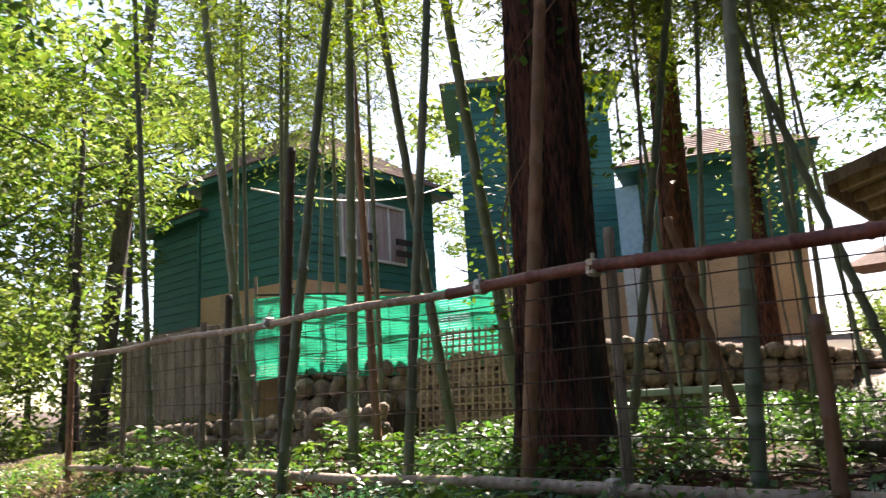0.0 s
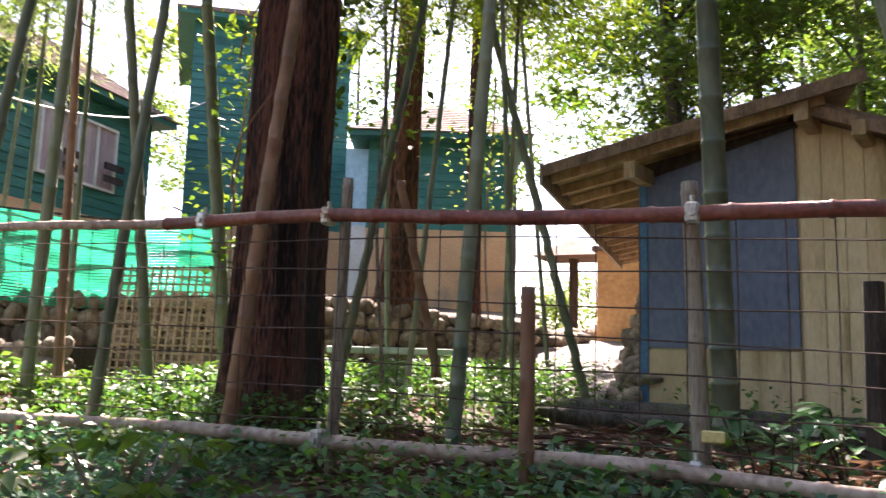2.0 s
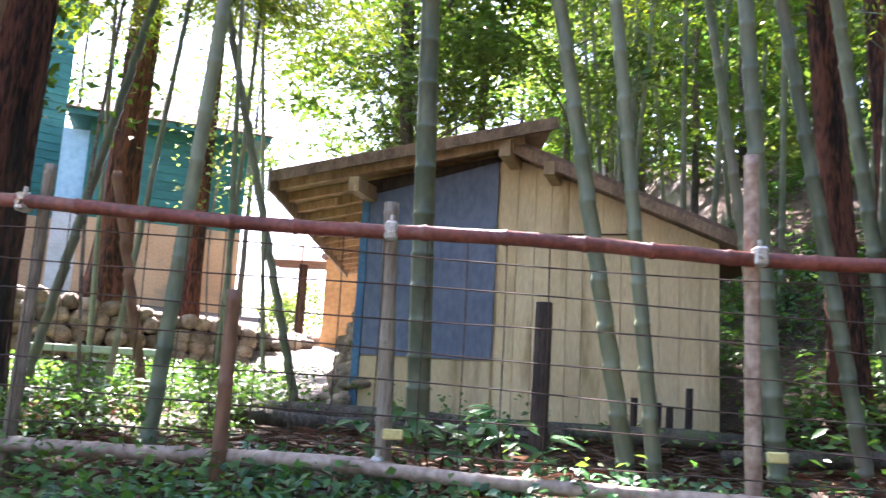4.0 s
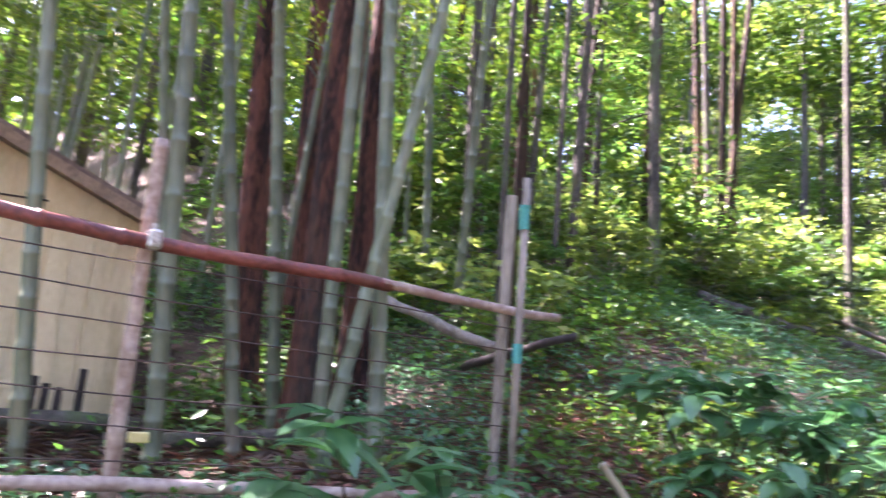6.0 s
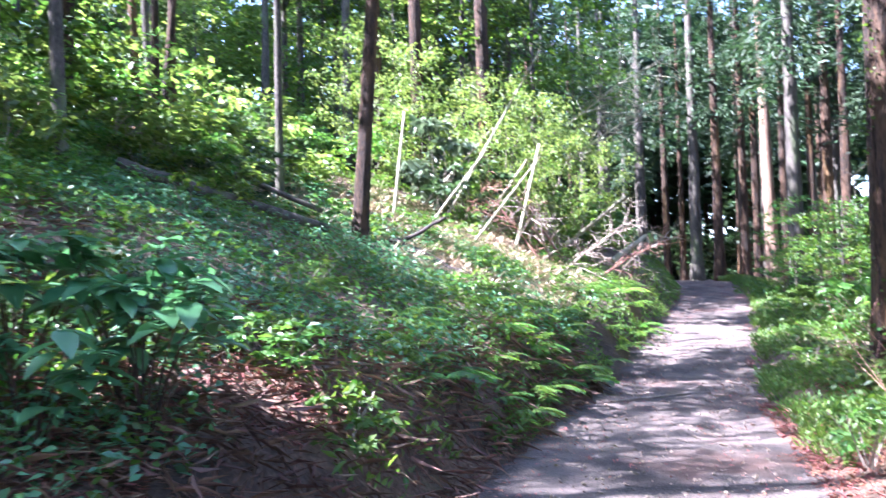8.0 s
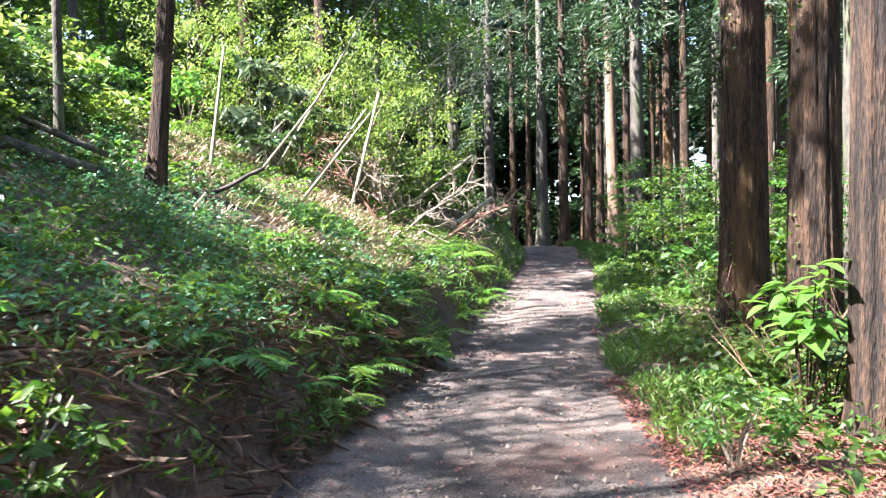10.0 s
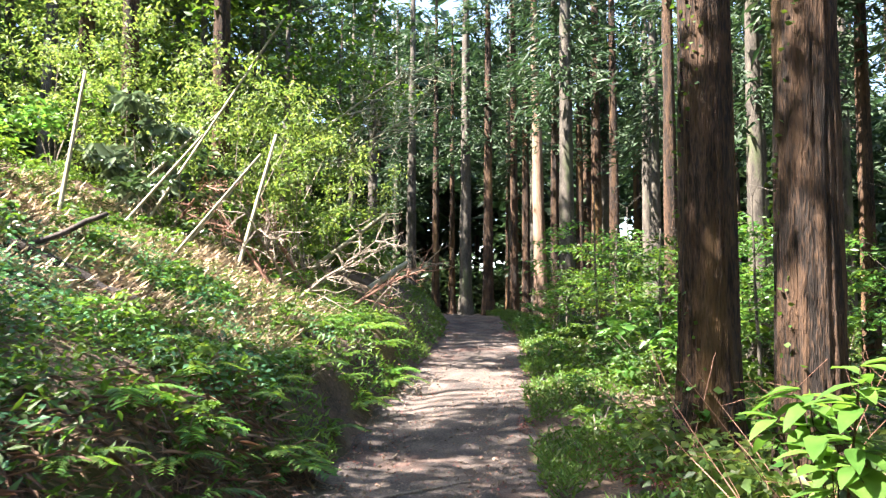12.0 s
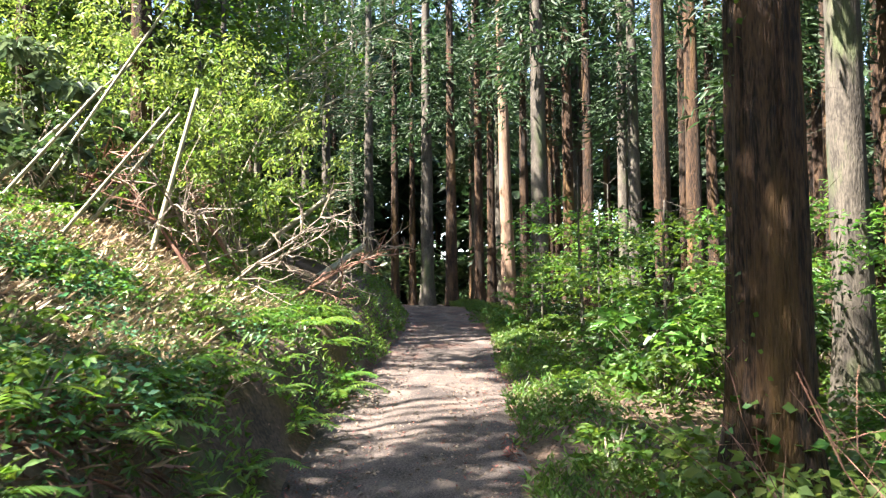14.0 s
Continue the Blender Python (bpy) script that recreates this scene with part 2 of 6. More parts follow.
def box(geo, lo, hi, m=None, bevel=0.0):
    lo, hi = np.array(lo, float), np.array(hi, float)
    if bevel:
        b = min(bevel, 0.45 * (hi - lo).min())
        v, ring = [], []
        for z in (lo[2], lo[2] + b, hi[2] - b, hi[2]):
            e = b if z in (lo[2], hi[2]) else 0
            for x, y in ((lo[0] + e, lo[1] + b), (lo[0] + b, lo[1] + e), (hi[0] - b, lo[1] + e), (hi[0] - e, lo[1] + b),
                         (hi[0] - e, hi[1] - b), (hi[0] - b, hi[1] - e), (lo[0] + b, hi[1] - e), (lo[0] + e, hi[1] - b)):
                v.append((x, y, z))
        f = [tuple(range(7, -1, -1)), tuple(range(24, 32))]
        for k in range(3):
            f += [(8 * k + i, 8 * k + (i + 1) % 8, 8 * k + 8 + (i + 1) % 8, 8 * k + 8 + i) for i in range(8)]
    else:
        v = [(x, y, z) for z in (lo[2], hi[2]) for x, y in ((lo[0], lo[1]), (hi[0], lo[1]), (hi[0], hi[1]), (lo[0], hi[1]))]
        f = [(3, 2, 1, 0), (4, 5, 6, 7), (0, 1, 5, 4), (1, 2, 6, 5), (2, 3, 7, 6), (3, 0, 4, 7)]
    if m is not None:
        v = [tuple(m @ Vector(p)) for p in v]
    return geo.add(v, f)


def tube(geo, pts, radii, n=8, caps=True):
    pts = np.asarray(pts, float)
    if np.isscalar(radii):
        radii = np.full(len(pts), radii)
    way = np.gradient(pts, axis=0)
    way /= np.linalg.norm(way, axis=1)[:, None] + 1e-9
    ref = np.array([0, 0, 1.0]) if abs(way[0][2]) < 0.9 else np.array([1.0, 0, 0])
    ang = np.arange(n) * 2 * np.pi / n
    v = []
    for p, w, r in zip(pts, way, radii):
        a = np.cross(w, ref)
        a /= np.linalg.norm(a) + 1e-9
        b = np.cross(w, a)
        v.append(p + r * (np.cos(ang)[:, None] * a + np.sin(ang)[:, None] * b))
    f = []
    for k in range(len(pts) - 1):
        f += [(n * k + i, n * k + n + i, n * k + n + (i + 1) % n, n * k + (i + 1) % n) for i in range(n)]
    if caps:
        f += [tuple(range(n)), tuple(n * (len(pts) - 1) + i for i in range(n - 1, -1, -1))]
    return geo.add(np.concatenate(v), f)


def leaves_mesh(name, at, size, mat, aspect=0.42, up=0.6, droop=0.3, ways=None, r=None):
    """One mesh of many folded leaves, each two triangles, at the points given."""
    r = r or rng
    n = len(at)
    at = np.asarray(at, float)
    if ways is None:
        a = r.uniform(0, 2 * np.pi, n)
        ways = np.stack([np.cos(a), np.sin(a), r.normal(-droop, 0.35, n)], 1)
    ways = ways / np.linalg.norm(ways, axis=1)[:, None]
    nor = r.normal(0, 1, (n, 3)) * (1 - up) + np.array([0, 0, up])
    side = np.cross(ways, nor)
    side /= np.linalg.norm(side, axis=1)[:, None] + 1e-9
    nn = np.cross(side, ways)
    ln = (size * r.uniform(0.65, 1.25, n))[:, None]
    w = ln * aspect * 0.5
    v = np.empty((n, 4, 3))
    v[:, 0] = at
    v[:, 1] = at + ways * ln * 0.42 + side * w + nn * ln * 0.08
    v[:, 2] = at + ways * ln - nn * ln * 0.05
    v[:, 3] = at + ways * ln * 0.42 - side * w + nn * ln * 0.08
    me = bpy.data.meshes.new(name)
    me.vertices.add(4 * n)
    me.vertices.foreach_set("co", v.reshape(-1))
    base = np.arange(n) * 4
    tri = np.stack([base, base + 1, base + 2, base, base + 2, base + 3], 1).reshape(-1)
    me.loops.add(6 * n)
    me.loops.foreach_set("vertex_index", tri.astype(np.int32))
    me.polygons.add(2 * n)
    me.polygons.foreach_set("loop_start", (np.arange(2 * n) * 3).astype(np.int32))
    me.materials.append(mat)
    me.update(calc_edges=True)
    return me


def wobble(n, amp, r=None):
    r = r or rng
    w = np.cumsum(r.normal(0, amp, (n, 3)), axis=0)
    w[:, 2] = 0
    return w - w[0]


# ---------------- lie of the land ----------------
YC, XC = [-40, 4, 10, 14, 18, 21, 24, 27, 31, 36, 45, 80], [0.3, 0.25, 0.2, 0.32, 0.55, 0.74, 0.88, 0.95, 0.78, 0.2, -2, -9]
YZ, ZZ = [-40, 14, 15.7, 17.6, 21, 23, 26.5, 31, 35, 40, 80], [0, 0.02, 0.19, 0.33, 0.48, 0.6, 0.8, 1.1, 1.2, 1.18, 1.0]


def half_width(y):
    """Half the width of the track: a broad trampled start, then two wheel ruts' width."""
    return np.interp(y, [-4, 4, 9, 12, 16, 30], [1.1, 1.2, 1.12, 0.94, 0.9, 0.9])


def sm(a):
    a = np.clip(a, 0, 1)
    return a * a * (3 - 2 * a)


def bumps(x, y):
    return (0.5 * np.sin(1.7 * x + 0.6 * y) * np.sin(0.9 * y - 0.5 * x) + 0.3 * np.sin(4.1 * x + 1.3) * np.sin(3.7 * y + 0.4 * x)
            + 0.2 * np.sin(8.3 * x - 2.1 * y) * np.sin(7.9 * y + 3.3 * x))


def ground(x, y):
    """Height of the ground: flat track, earth bank to one side, terrace behind the fence, wooded hillside."""
    x, y = np.asarray(x, float), np.asarray(y, float)
    xc, zc = np.interp(y, YC, XC), np.interp(y, YZ, ZZ)
    hw = half_width(y)
    u = xc - hw - x
    bf = 0.45 * sm(u / 0.6) + 0.45 * np.clip(u, 0, 6) + 0.3 * np.clip(u - 6, 0, 40)
    bn = 0.5 * sm(u / 0.7) + 0.16 * np.clip(u, 0, 2.2) + 0.06 * np.clip(u - 2.2, 0, 40)
    w = np.maximum(sm((y - 3.5) / 5.0), sm((-x - 3.5) / 6.0) * sm((y - 3.0) / 3.0))
    left = bn * (1 - w) + bf * w + 0.10 * sm(u / 0.6) * bumps(x, y) * (0.4 + 0.6 * w)
    v = x - (xc + hw)
    right = 0.06 * sm(v / 0.4) - 0.06 * np.clip(v, 0, 10) - 0.02 * np.clip(v - 10, 0, 60) + 0.06 * sm(v / 0.8) * bumps(x, y)
    return zc + np.where(u > 0, left, np.where(v > 0, right, 0.0))


def gz(x, y):
    return float(ground(x, y))


def in_shed(x, y, rim=0.5):
    """True under the shed's roof, whose front runs from (-6.40, 0.85) to (-5.75, 3.45)."""
    dx, dy = np.asarray(x) + 6.40, np.asarray(y) - 0.85
    a, b = 0.2425 * dx + 0.9701 * dy, -0.9701 * dx + 0.2425 * dy
    a = a + 0.337 * b
    return (a > -rim) & (a < 2.82 + rim) & (b > -0.05) & (b < 5.3 + rim)


def in_house(x, y):
    return (np.asarray(x) < -8.2) & (np.asarray(x) > -20) & (np.asarray(y) < -4.5) & (np.asarray(y) > -17.5)


def grid_mesh(name, xs, ys, height, mat):
    X, Y = np.meshgrid(xs, ys)
    v = np.stack([X, Y, height(X, Y)], -1).reshape(-1, 3)
    nx, ny = len(xs), len(ys)
    i = (np.arange(ny - 1)[:, None] * nx + np.arange(nx - 1)).reshape(-1)
    f = np.stack([i, i + 1, i + nx + 1, i + nx], 1)
    me = bpy.data.meshes.new(name)
    me.from_pydata(v.tolist(), [], f.tolist())
    me.materials.append(mat)
    me.polygons.foreach_set("use_smooth", [True] * len(me.polygons))
    me.update()
    return me


def land(x, y):
    track = np.abs(x - np.interp(y, YC, XC))
    return ground(x, y) - 0.05 * (track < half_width(y) - 0.02) + 0.012 * np.sin(31 * x + 5 * y) * np.sin(27 * y - 9 * x) * (track > half_width(y) + 0.05)


gx = np.concatenate([[-900, -300, -120, -60, -40, -30], np.arange(-24, -8, 0.5), np.arange(-8, 5, 0.13), np.arange(5, 24, 0.6), [30, 40, 60, 120, 300, 900]])
gy = np.concatenate([[-900, -300, -120, -60, -40, -30], np.arange(-22, -6, 0.5), np.arange(-6, 20, 0.13), np.arange(20, 40, 0.4), [45, 50, 60, 80, 120, 300, 900]])
tagged(part("ground", grid_mesh("ground", gx, gy, land, SOIL), SOIL), "forest floor of dark earth, moss and dry leaves", "ground", kind="structure")


def track_mesh():
    ys = np.concatenate([np.arange(-14, 24, 0.12), np.arange(24, 48, 0.3)])
    side = np.linspace(-1, 1, 15)
    v = []
    for y in ys:
        half = half_width(y) + 0.07 + 0.08 * math.sin(1.9 * y) * math.sin(0.7 * y + 1) + 0.05 * math.sin(5.3 * y)
        x = np.interp(y, YC, XC) + side * half
        z = np.interp(y, YZ, ZZ) + 0.012 - 0.02 * np.abs(side) ** 8 + 0.012 * np.sin(9 * x + 3 * y) * np.sin(7 * y - 2 * x) - 0.025 * np.exp(-((np.abs(side) - 0.5) / 0.18) ** 2)
        v.append(np.stack([x, np.full(15, y), z], 1))
    f = [(15 * k + i, 15 * k + i + 1, 15 * k + 16 + i, 15 * k + 15 + i) for k in range(len(ys) - 1) for i in range(14)]
    return Geo().add(np.concatenate(v), f)


tagged(part("path", track_mesh(), GRAVEL, smooth=True), "narrow dirt and gravel forest track with wheel ruts", "path", kind="structure")

# ---------------- plants, built once and reused ----------------
def crown_points(n, spread, lumps, r, flat=0.7, shell=0.5):
    """Points for leaves, gathered in uneven lumps with gaps between them."""
    c = r.normal(0, 1, (lumps, 3))
    c /= np.linalg.norm(c, axis=1)[:, None]
    c *= (r.uniform(0.25, 1.0, lumps) ** 0.6)[:, None]
    size = r.uniform(0.14, 0.34, lumps)
    k = r.integers(0, lumps, n)
    d = r.normal(0, 1, (n, 3))
    d /= np.linalg.norm(d, axis=1)[:, None]
    p = c[k] + d * (size[k] * r.uniform(shell, 1.0, n))[:, None] * np.array([1, 1, 0.45])
    return p * np.array([spread, spread, spread * flat])


def trunk_geo(height, radius, lean=(0, 0), r=None, n=10, top=0.25, flare=1.5, steps=12):
    r = r or rng
    z = np.linspace(0, height, steps)
    w = wobble(steps, 0.03 * height / steps, r)
    pts = np.stack([z * lean[0] + w[:, 0], z * lean[1] + w[:, 1], z - 0.15], 1)
    t = z / height
    rad = radius * ((1 - t) + top * t) * (1 + (flare - 1) * np.exp(-z / 0.35))
    return pts, rad


def limb(geo, start, way, length, radius, r, n=5, bend=0.25):
    k = 6
    pts = [np.array(start, float)]
    way = np.array(way, float)
    way /= np.linalg.norm(way)
    for _ in range(k - 1):
        way = way + r.normal(0, bend, 3) * 0.5
        way /= np.linalg.norm(way)
        pts.append(pts[-1] + way * length / (k - 1))
    tube(geo, pts, np.linspace(radius, radius * 0.3, k), n)
    return pts


def broadleaf_tree(label, height, radius, spread, leaves, leaf, mat, bark, seed, crown_at=0.68, lumps=46, lean=(0, 0), flat=0.75):
    r = np.random.default_rng(seed)
    t = thing("tree", label, "tree")
    g = Geo()
    pts, rad = trunk_geo(height * 0.85, radius, lean, r)
    tube(g, pts, rad, 7)
    for k in range(7):
        i = r.integers(5, 12)
        a = r.uniform(0, 6.28)
        limb(g, pts[i], (math.cos(a), math.sin(a), r.uniform(0.3, 1.0)), spread * r.uniform(0.5, 0.9), rad[i] * 0.5, r)
    part("trunk", g, bark, t, smooth=True)
    p = crown_points(leaves, spread, lumps, r, flat) + np.array([lean[0] * height * crown_at, lean[1] * height * crown_at, height * crown_at])
    part("crown", leaves_mesh("crown", p, leaf, mat, r=r), mat, t)
    return t


def cedar_tree(label, height, radius, crown_from, leaves, seed, bark, spread=1.6, lean=(0, 0)):
    r = np.random.default_rng(seed)
    t = thing("cedar_tree", label, "tree")
    g = Geo()
    n, steps = 10, 14
    z = np.linspace(0, 1, steps) ** 1.5 * height
    rad = radius * (1 - 0.75 * z / height) * (1 + 0.55 * np.exp(-z / 0.4))
    ang = np.arange(n) * 2 * np.pi / n
    ridge = r.uniform(-1, 1, n)
    v = []
    for i in range(steps):
        rr = rad[i] * (1 + 0.07 * ridge + 0.03 * r.normal(0, 1, n))
        v.append(np.stack([z[i] * lean[0] + rr * np.cos(ang), z[i] * lean[1] + rr * np.sin(ang), np.full(n, z[i] - 0.2)], 1))
    f = [(n * k + i, n * k + (i + 1) % n, n * k + n + (i + 1) % n, n * k + n + i) for k in range(steps - 1) for i in range(n)]
    g.add(np.concatenate(v), f)
    part("trunk", g, bark, t, smooth=True)
    m = leaves // 26
    hz = r.uniform(crown_from, height, m)
    a = r.uniform(0, 6.28, m)
    reach = spread * (1.05 - 0.8 * (hz - crown_from) / (height - crown_from)) * r.uniform(0.5, 1, m)
    pts, ways = [], []
    for k in range(m):
        s = r.uniform(0.15, 1, 26)
        d = np.array([math.cos(a[k]), math.sin(a[k])])
        q = np.stack([s * reach[k] * d[0], s * reach[k] * d[1], hz[k] - 0.5 * reach[k] * s * s], 1) + r.normal(0, 0.12, (26, 3))
        q[:, 0] += hz[k] * lean[0]
        q[:, 1] += hz[k] * lean[1]
        pts.append(q)
        ways.append(np.stack([d[0] + r.normal(0, 0.6, 26), d[1] + r.normal(0, 0.6, 26), r.uniform(-1.0, 0.1, 26)], 1))
    part("crown", leaves_mesh("crown", np.concatenate(pts), 0.29, NEEDLE, 0.24, ways=np.concatenate(ways), r=r), NEEDLE, t)
    return t


def shrub(label, leaves, spread, leaf, mat, seed, aspect=0.45, name="shrub", stems=7, flat=0.8, lumps=22):
    r = np.random.default_rng(seed)
    t = thing(name, label, "shrub")
    g = Geo()
    for k in range(stems):
        a = r.uniform(0, 6.28)
        limb(g, (0, 0, -0.05), (0.6 * math.cos(a), 0.6 * math.sin(a), 1), spread * 1.2, 0.012, r, 3)
    part("stem", g, TWIG, t)
    p = crown_points(leaves, spread, lumps, r, flat, 0.3) + np.array([0, 0, spread * flat * 0.95])
    p[:, 2] = np.maximum(p[:, 2], 0.03)
    part("foliage", leaves_mesh("foliage", p, leaf, mat, aspect, r=r), mat, t)
    return t


def big_leaf_plant(label, stems, leaf, seed, mat, spread=0.4, height=0.7, per=7, broad=0.19):
    """Whorls of large pointed leaves, each of several facets, on thin stems."""
    r = np.random.default_rng(seed)
    t = thing("big_leaf_shrub", label, "shrub")
    g = Geo()
    for s in range(stems):
        a = r.uniform(0, 6.28)
        d = spread * math.sqrt(r.uniform(0, 1))
        tip = np.array([d * math.cos(a), d * math.sin(a), height * r.uniform(0.55, 1.0)])
        tube(g, [np.array([0, 0, -0.05]), tip * [0.5, 0.5, 0.55], tip], [0.007, 0.005, 0.003], 5)
        for k in range(per):
            b = a + k * 2.4 + r.normal(0, 0.2)
            w = np.array([math.cos(b), math.sin(b), r.uniform(-0.35, 0.45)])
            w /= np.linalg.norm(w)
            side = np.cross(w, [0, 0, 1.0])
            side /= np.linalg.norm(side)
            nn = np.cross(side, w)
            ln = leaf * r.uniform(0.7, 1.15)
            wd = ln * broad
            lg = Geo()
            base = tip - [0, 0, 0.04 * (k % 3)]
            v, f = [], []
            for u, q in ((0.0, 0.08), (0.2, 0.7), (0.45, 1.0), (0.75, 0.65), (1.0, 0.0)):
                c = base + w * ln * u - np.array([0, 0, 0.28 * ln * u * u])
                v += [c + side * wd * q + nn * wd * q * 0.3, c, c - side * wd * q + nn * wd * q * 0.3]
            for i in range(4):
                f += [(3 * i, 3 * i + 1, 3 * i + 4, 3 * i + 3), (3 * i + 1, 3 * i + 2, 3 * i + 5, 3 * i + 4)]
            lg.add(v, f)
            part("leaf", lg, mat, t, smooth=True)
    part("stem", g, BARK_CEDAR, t)
    return t


def fern(seed, mat=None):
    r = np.random.default_rng(seed)
    t = thing("fern", "arching green fern growing on the earth bank", "fern", group="ferns on the bank")
    for k in range(8):
        a = k * 0.8 + r.normal(0, 0.2)
        ln = r.uniform(0.35, 0.6)
        pts, ways = [], []
        for u in np.linspace(0.12, 1, 16):
            c = np.array([math.cos(a) * ln * u, math.sin(a) * ln * u, ln * (0.75 * u - 0.65 * u * u)])
            for s in (-1, 1):
                pts.append(c)
                ways.append((0.45 * math.cos(a) - s * math.sin(a), 0.45 * math.sin(a) + s * math.cos(a), -0.25))
        p = np.array(pts)
        me = leaves_mesh("frond", p, 0.10, mat or LEAF_HERB, 0.3, up=0.95, ways=np.array(ways), r=r)
        part("frond", me, mat or LEAF_HERB, t)
    return t


def scatter(maker_list, spots, group, turn=None, sizes=(0.8, 1.25)):
    """Copies of the given things at the spots; the first ones stand themselves."""
    r = np.random.default_rng(len(spots) + 5)
    used = set()
    spots = [(x, y) for x, y in spots if not in_shed(x, y, 0.3) and not in_house(x, y)]
    for i, (x, y) in enumerate(spots):
        k = i % len(maker_list)
        s = r.uniform(*sizes)
        m = Matrix.Translation((x, y, gz(x, y))) @ Matrix.Rotation(r.uniform(0, 6.28) if turn is None else turn, 4, "Z") @ Matrix.Diagonal((s, s, s * r.uniform(0.9, 1.1), 1))
        ob = maker_list[k]
        if k not in used:
            used.add(k)
            ob.matrix_basis = m
            ob["group"] = group
        else:
            c = copy_thing(ob, Matrix())
            c.matrix_basis = m


# ---------------- bamboo grove behind the fence ----------------
def culm_geo(height, radius, lean, seed, bow=0.0, gap=0.27):
    r = np.random.default_rng(seed)
    g = Geo()
    pts, rad = [], []
    z = -0.1
    k = 0
    while z < height:
        rr = radius * (1 - 0.55 * max(z, 0) / max(height, 6.0))
        for dz, q in ((0, 1.0), (0.010, 1.13), (0.022, 0.98), (0.05, 0.99)):
            pts.append((lean[0] * z + bow * z * z * lean[0], lean[1] * z + bow * z * z * lean[1], z + dz))
            rad.append(rr * q)
        z += gap * r.uniform(0.8, 1.2) * (0.75 + 0.25 * min(1, z / 2))
        k += 1
    tube(g, pts, rad, 8)
    return g


def bamboo(x, y, lean, radius, seed, height=9.0, mat=None, leafy=1.0, label="", from_z=3.0, leaf_mat_=None):
    while in_shed(x, y, 0.15):
        x, y = x - 0.15, y + 0.35
    r = np.random.default_rng(seed)
    t = thing("bamboo", label or "tall grey-green bamboo culm with ringed nodes behind the fence", "bamboo", (x, y, gz(x, y)), group="bamboo grove")
    part("culm", culm_geo(height, radius, lean, seed), mat or CULM, t, smooth=True)
    if leafy:
        n = int(52 * leafy)
        pts, ways = [], []
        g = Geo()
        for k in range(n):
            z = r.uniform(from_z, height)
            a = r.uniform(0, 6.28)
            d = np.array([math.cos(a), math.sin(a), 0])
            ln = r.uniform(0.5, 1.5) * (0.6 + 0.4 * (height - z) / (height - from_z + 0.1))
            c = np.array([lean[0] * z, lean[1] * z, z])
            tube(g, [c, c + d * ln * 0.5 + [0, 0, 0.25 * ln], c + d * ln + [0, 0, 0.1 * ln]], [0.006, 0.004, 0.002], 3, False)
            m = 54
            s = r.uniform(0.25, 1.05, m)
            q = c + d * (ln * s)[:, None] + np.stack([r.normal(0, 0.14, m), r.normal(0, 0.14, m), 0.3 * ln * s * (1.3 - s) + r.normal(0, 0.1, m)], 1)
            pts.append(q)
            ways.append(np.stack([d[0] + r.normal(0, 0.7, m), d[1] + r.normal(0, 0.7, m), r.uniform(-1.2, 0.0, m)], 1))
        tagged(part("branch", g, CULM, t), kind="stuff")
        part("foliage", leaves_mesh("foliage", np.concatenate(pts), 0.085, leaf_mat_ or LEAF_BAMBOO, 0.2, up=0.5, ways=np.concatenate(ways), r=r), LEAF_BAMBOO, t)
    return t


# x, y, lean per metre of height (x, y), radius, height, leafiness
CULMS = [
    (-2.90, -2.35, -0.094, 0.066, 0.037, 8.5, 1.0), (-3.10, -1.40, -0.064, 0.060, 0.031, 8.5, 0.4), (-4.19, -2.03, 0.087, -0.083, 0.040, 9, 0.6),
    (-3.77, -4.05, 0.085, -0.049, 0.047, 9, 1.0), (-3.49, -2.35, -0.017, 0.014, 0.042, 9, 0.8), (-3.65, 0.36, -0.024, 0.057, 0.042, 9, 0.5),
    (-4.71, -0.96, -0.088, 0.160, 0.034, 8, 0.8), (-4.65, -1.76, 0.072, -0.085, 0.052, 9, 0.6), (-4.56, 1.55, 0.002, -0.026, 0.071, 9, 0.5),
    (-4.04, 2.66, -0.014, -0.162, 0.047, 9, 0.6), (-3.92, 2.77, -0.013, -0.092, 0.040, 9, 0.6), (-4.01, 3.38, -0.015, -0.051, 0.051, 9, 0.5),
    (-4.21, 3.89, -0.049, -0.128, 0.045, 9, 0.6), (-4.03, 4.30, -0.003, -0.005, 0.047, 9, 0.6), (-3.76, 4.53, -0.032, -0.052, 0.051, 9, 0.7),
    (-4.74, 4.35, -0.041, -0.094, 0.051, 9, 0.8), (-5.18, 3.76, -0.041, -0.120, 0.040, 9, 0.8), (-3.75, 4.18, 0.067, 0.150, 0.044, 8, 0.7),
    (-5.75, 0.55, 0.054, -0.250, 0.036, 7, 0.6),
]
for i, (x, y, lx, ly, r0, h, leafy) in enumerate(CULMS):
    bamboo(x, y, (lx, ly), r0, 100 + i, h, None, leafy)
# more of the grove, further up the slope
for i, (x, y) in enumerate(((-6.2, 4.9), (-6.9, 5.6), (-5.7, 5.5), (-7.6, 4.7), (-8.3, 5.9), (-6.4, 6.6), (-7.3, 6.9), (-9.0, 4.4), (-9.6, 3.2), (-10.2, 5.0), (-8.8, 7.4), (-5.6, 6.4),
                            (-9.0, 1.6), (-10.6, 2.2), (-11.4, 3.6), (-4.6, -4.9), (-3.6, -5.6), (-4.9, -6.3))):
    bamboo(x, y, (0.05 * math.sin(i * 2.1), 0.07 * math.cos(i * 1.7)), 0.034 + 0.006 * (i % 3), 160 + i, 9.0 + (i % 4), None, 0.6, from_z=2.6 if i < 15 else 3.4)
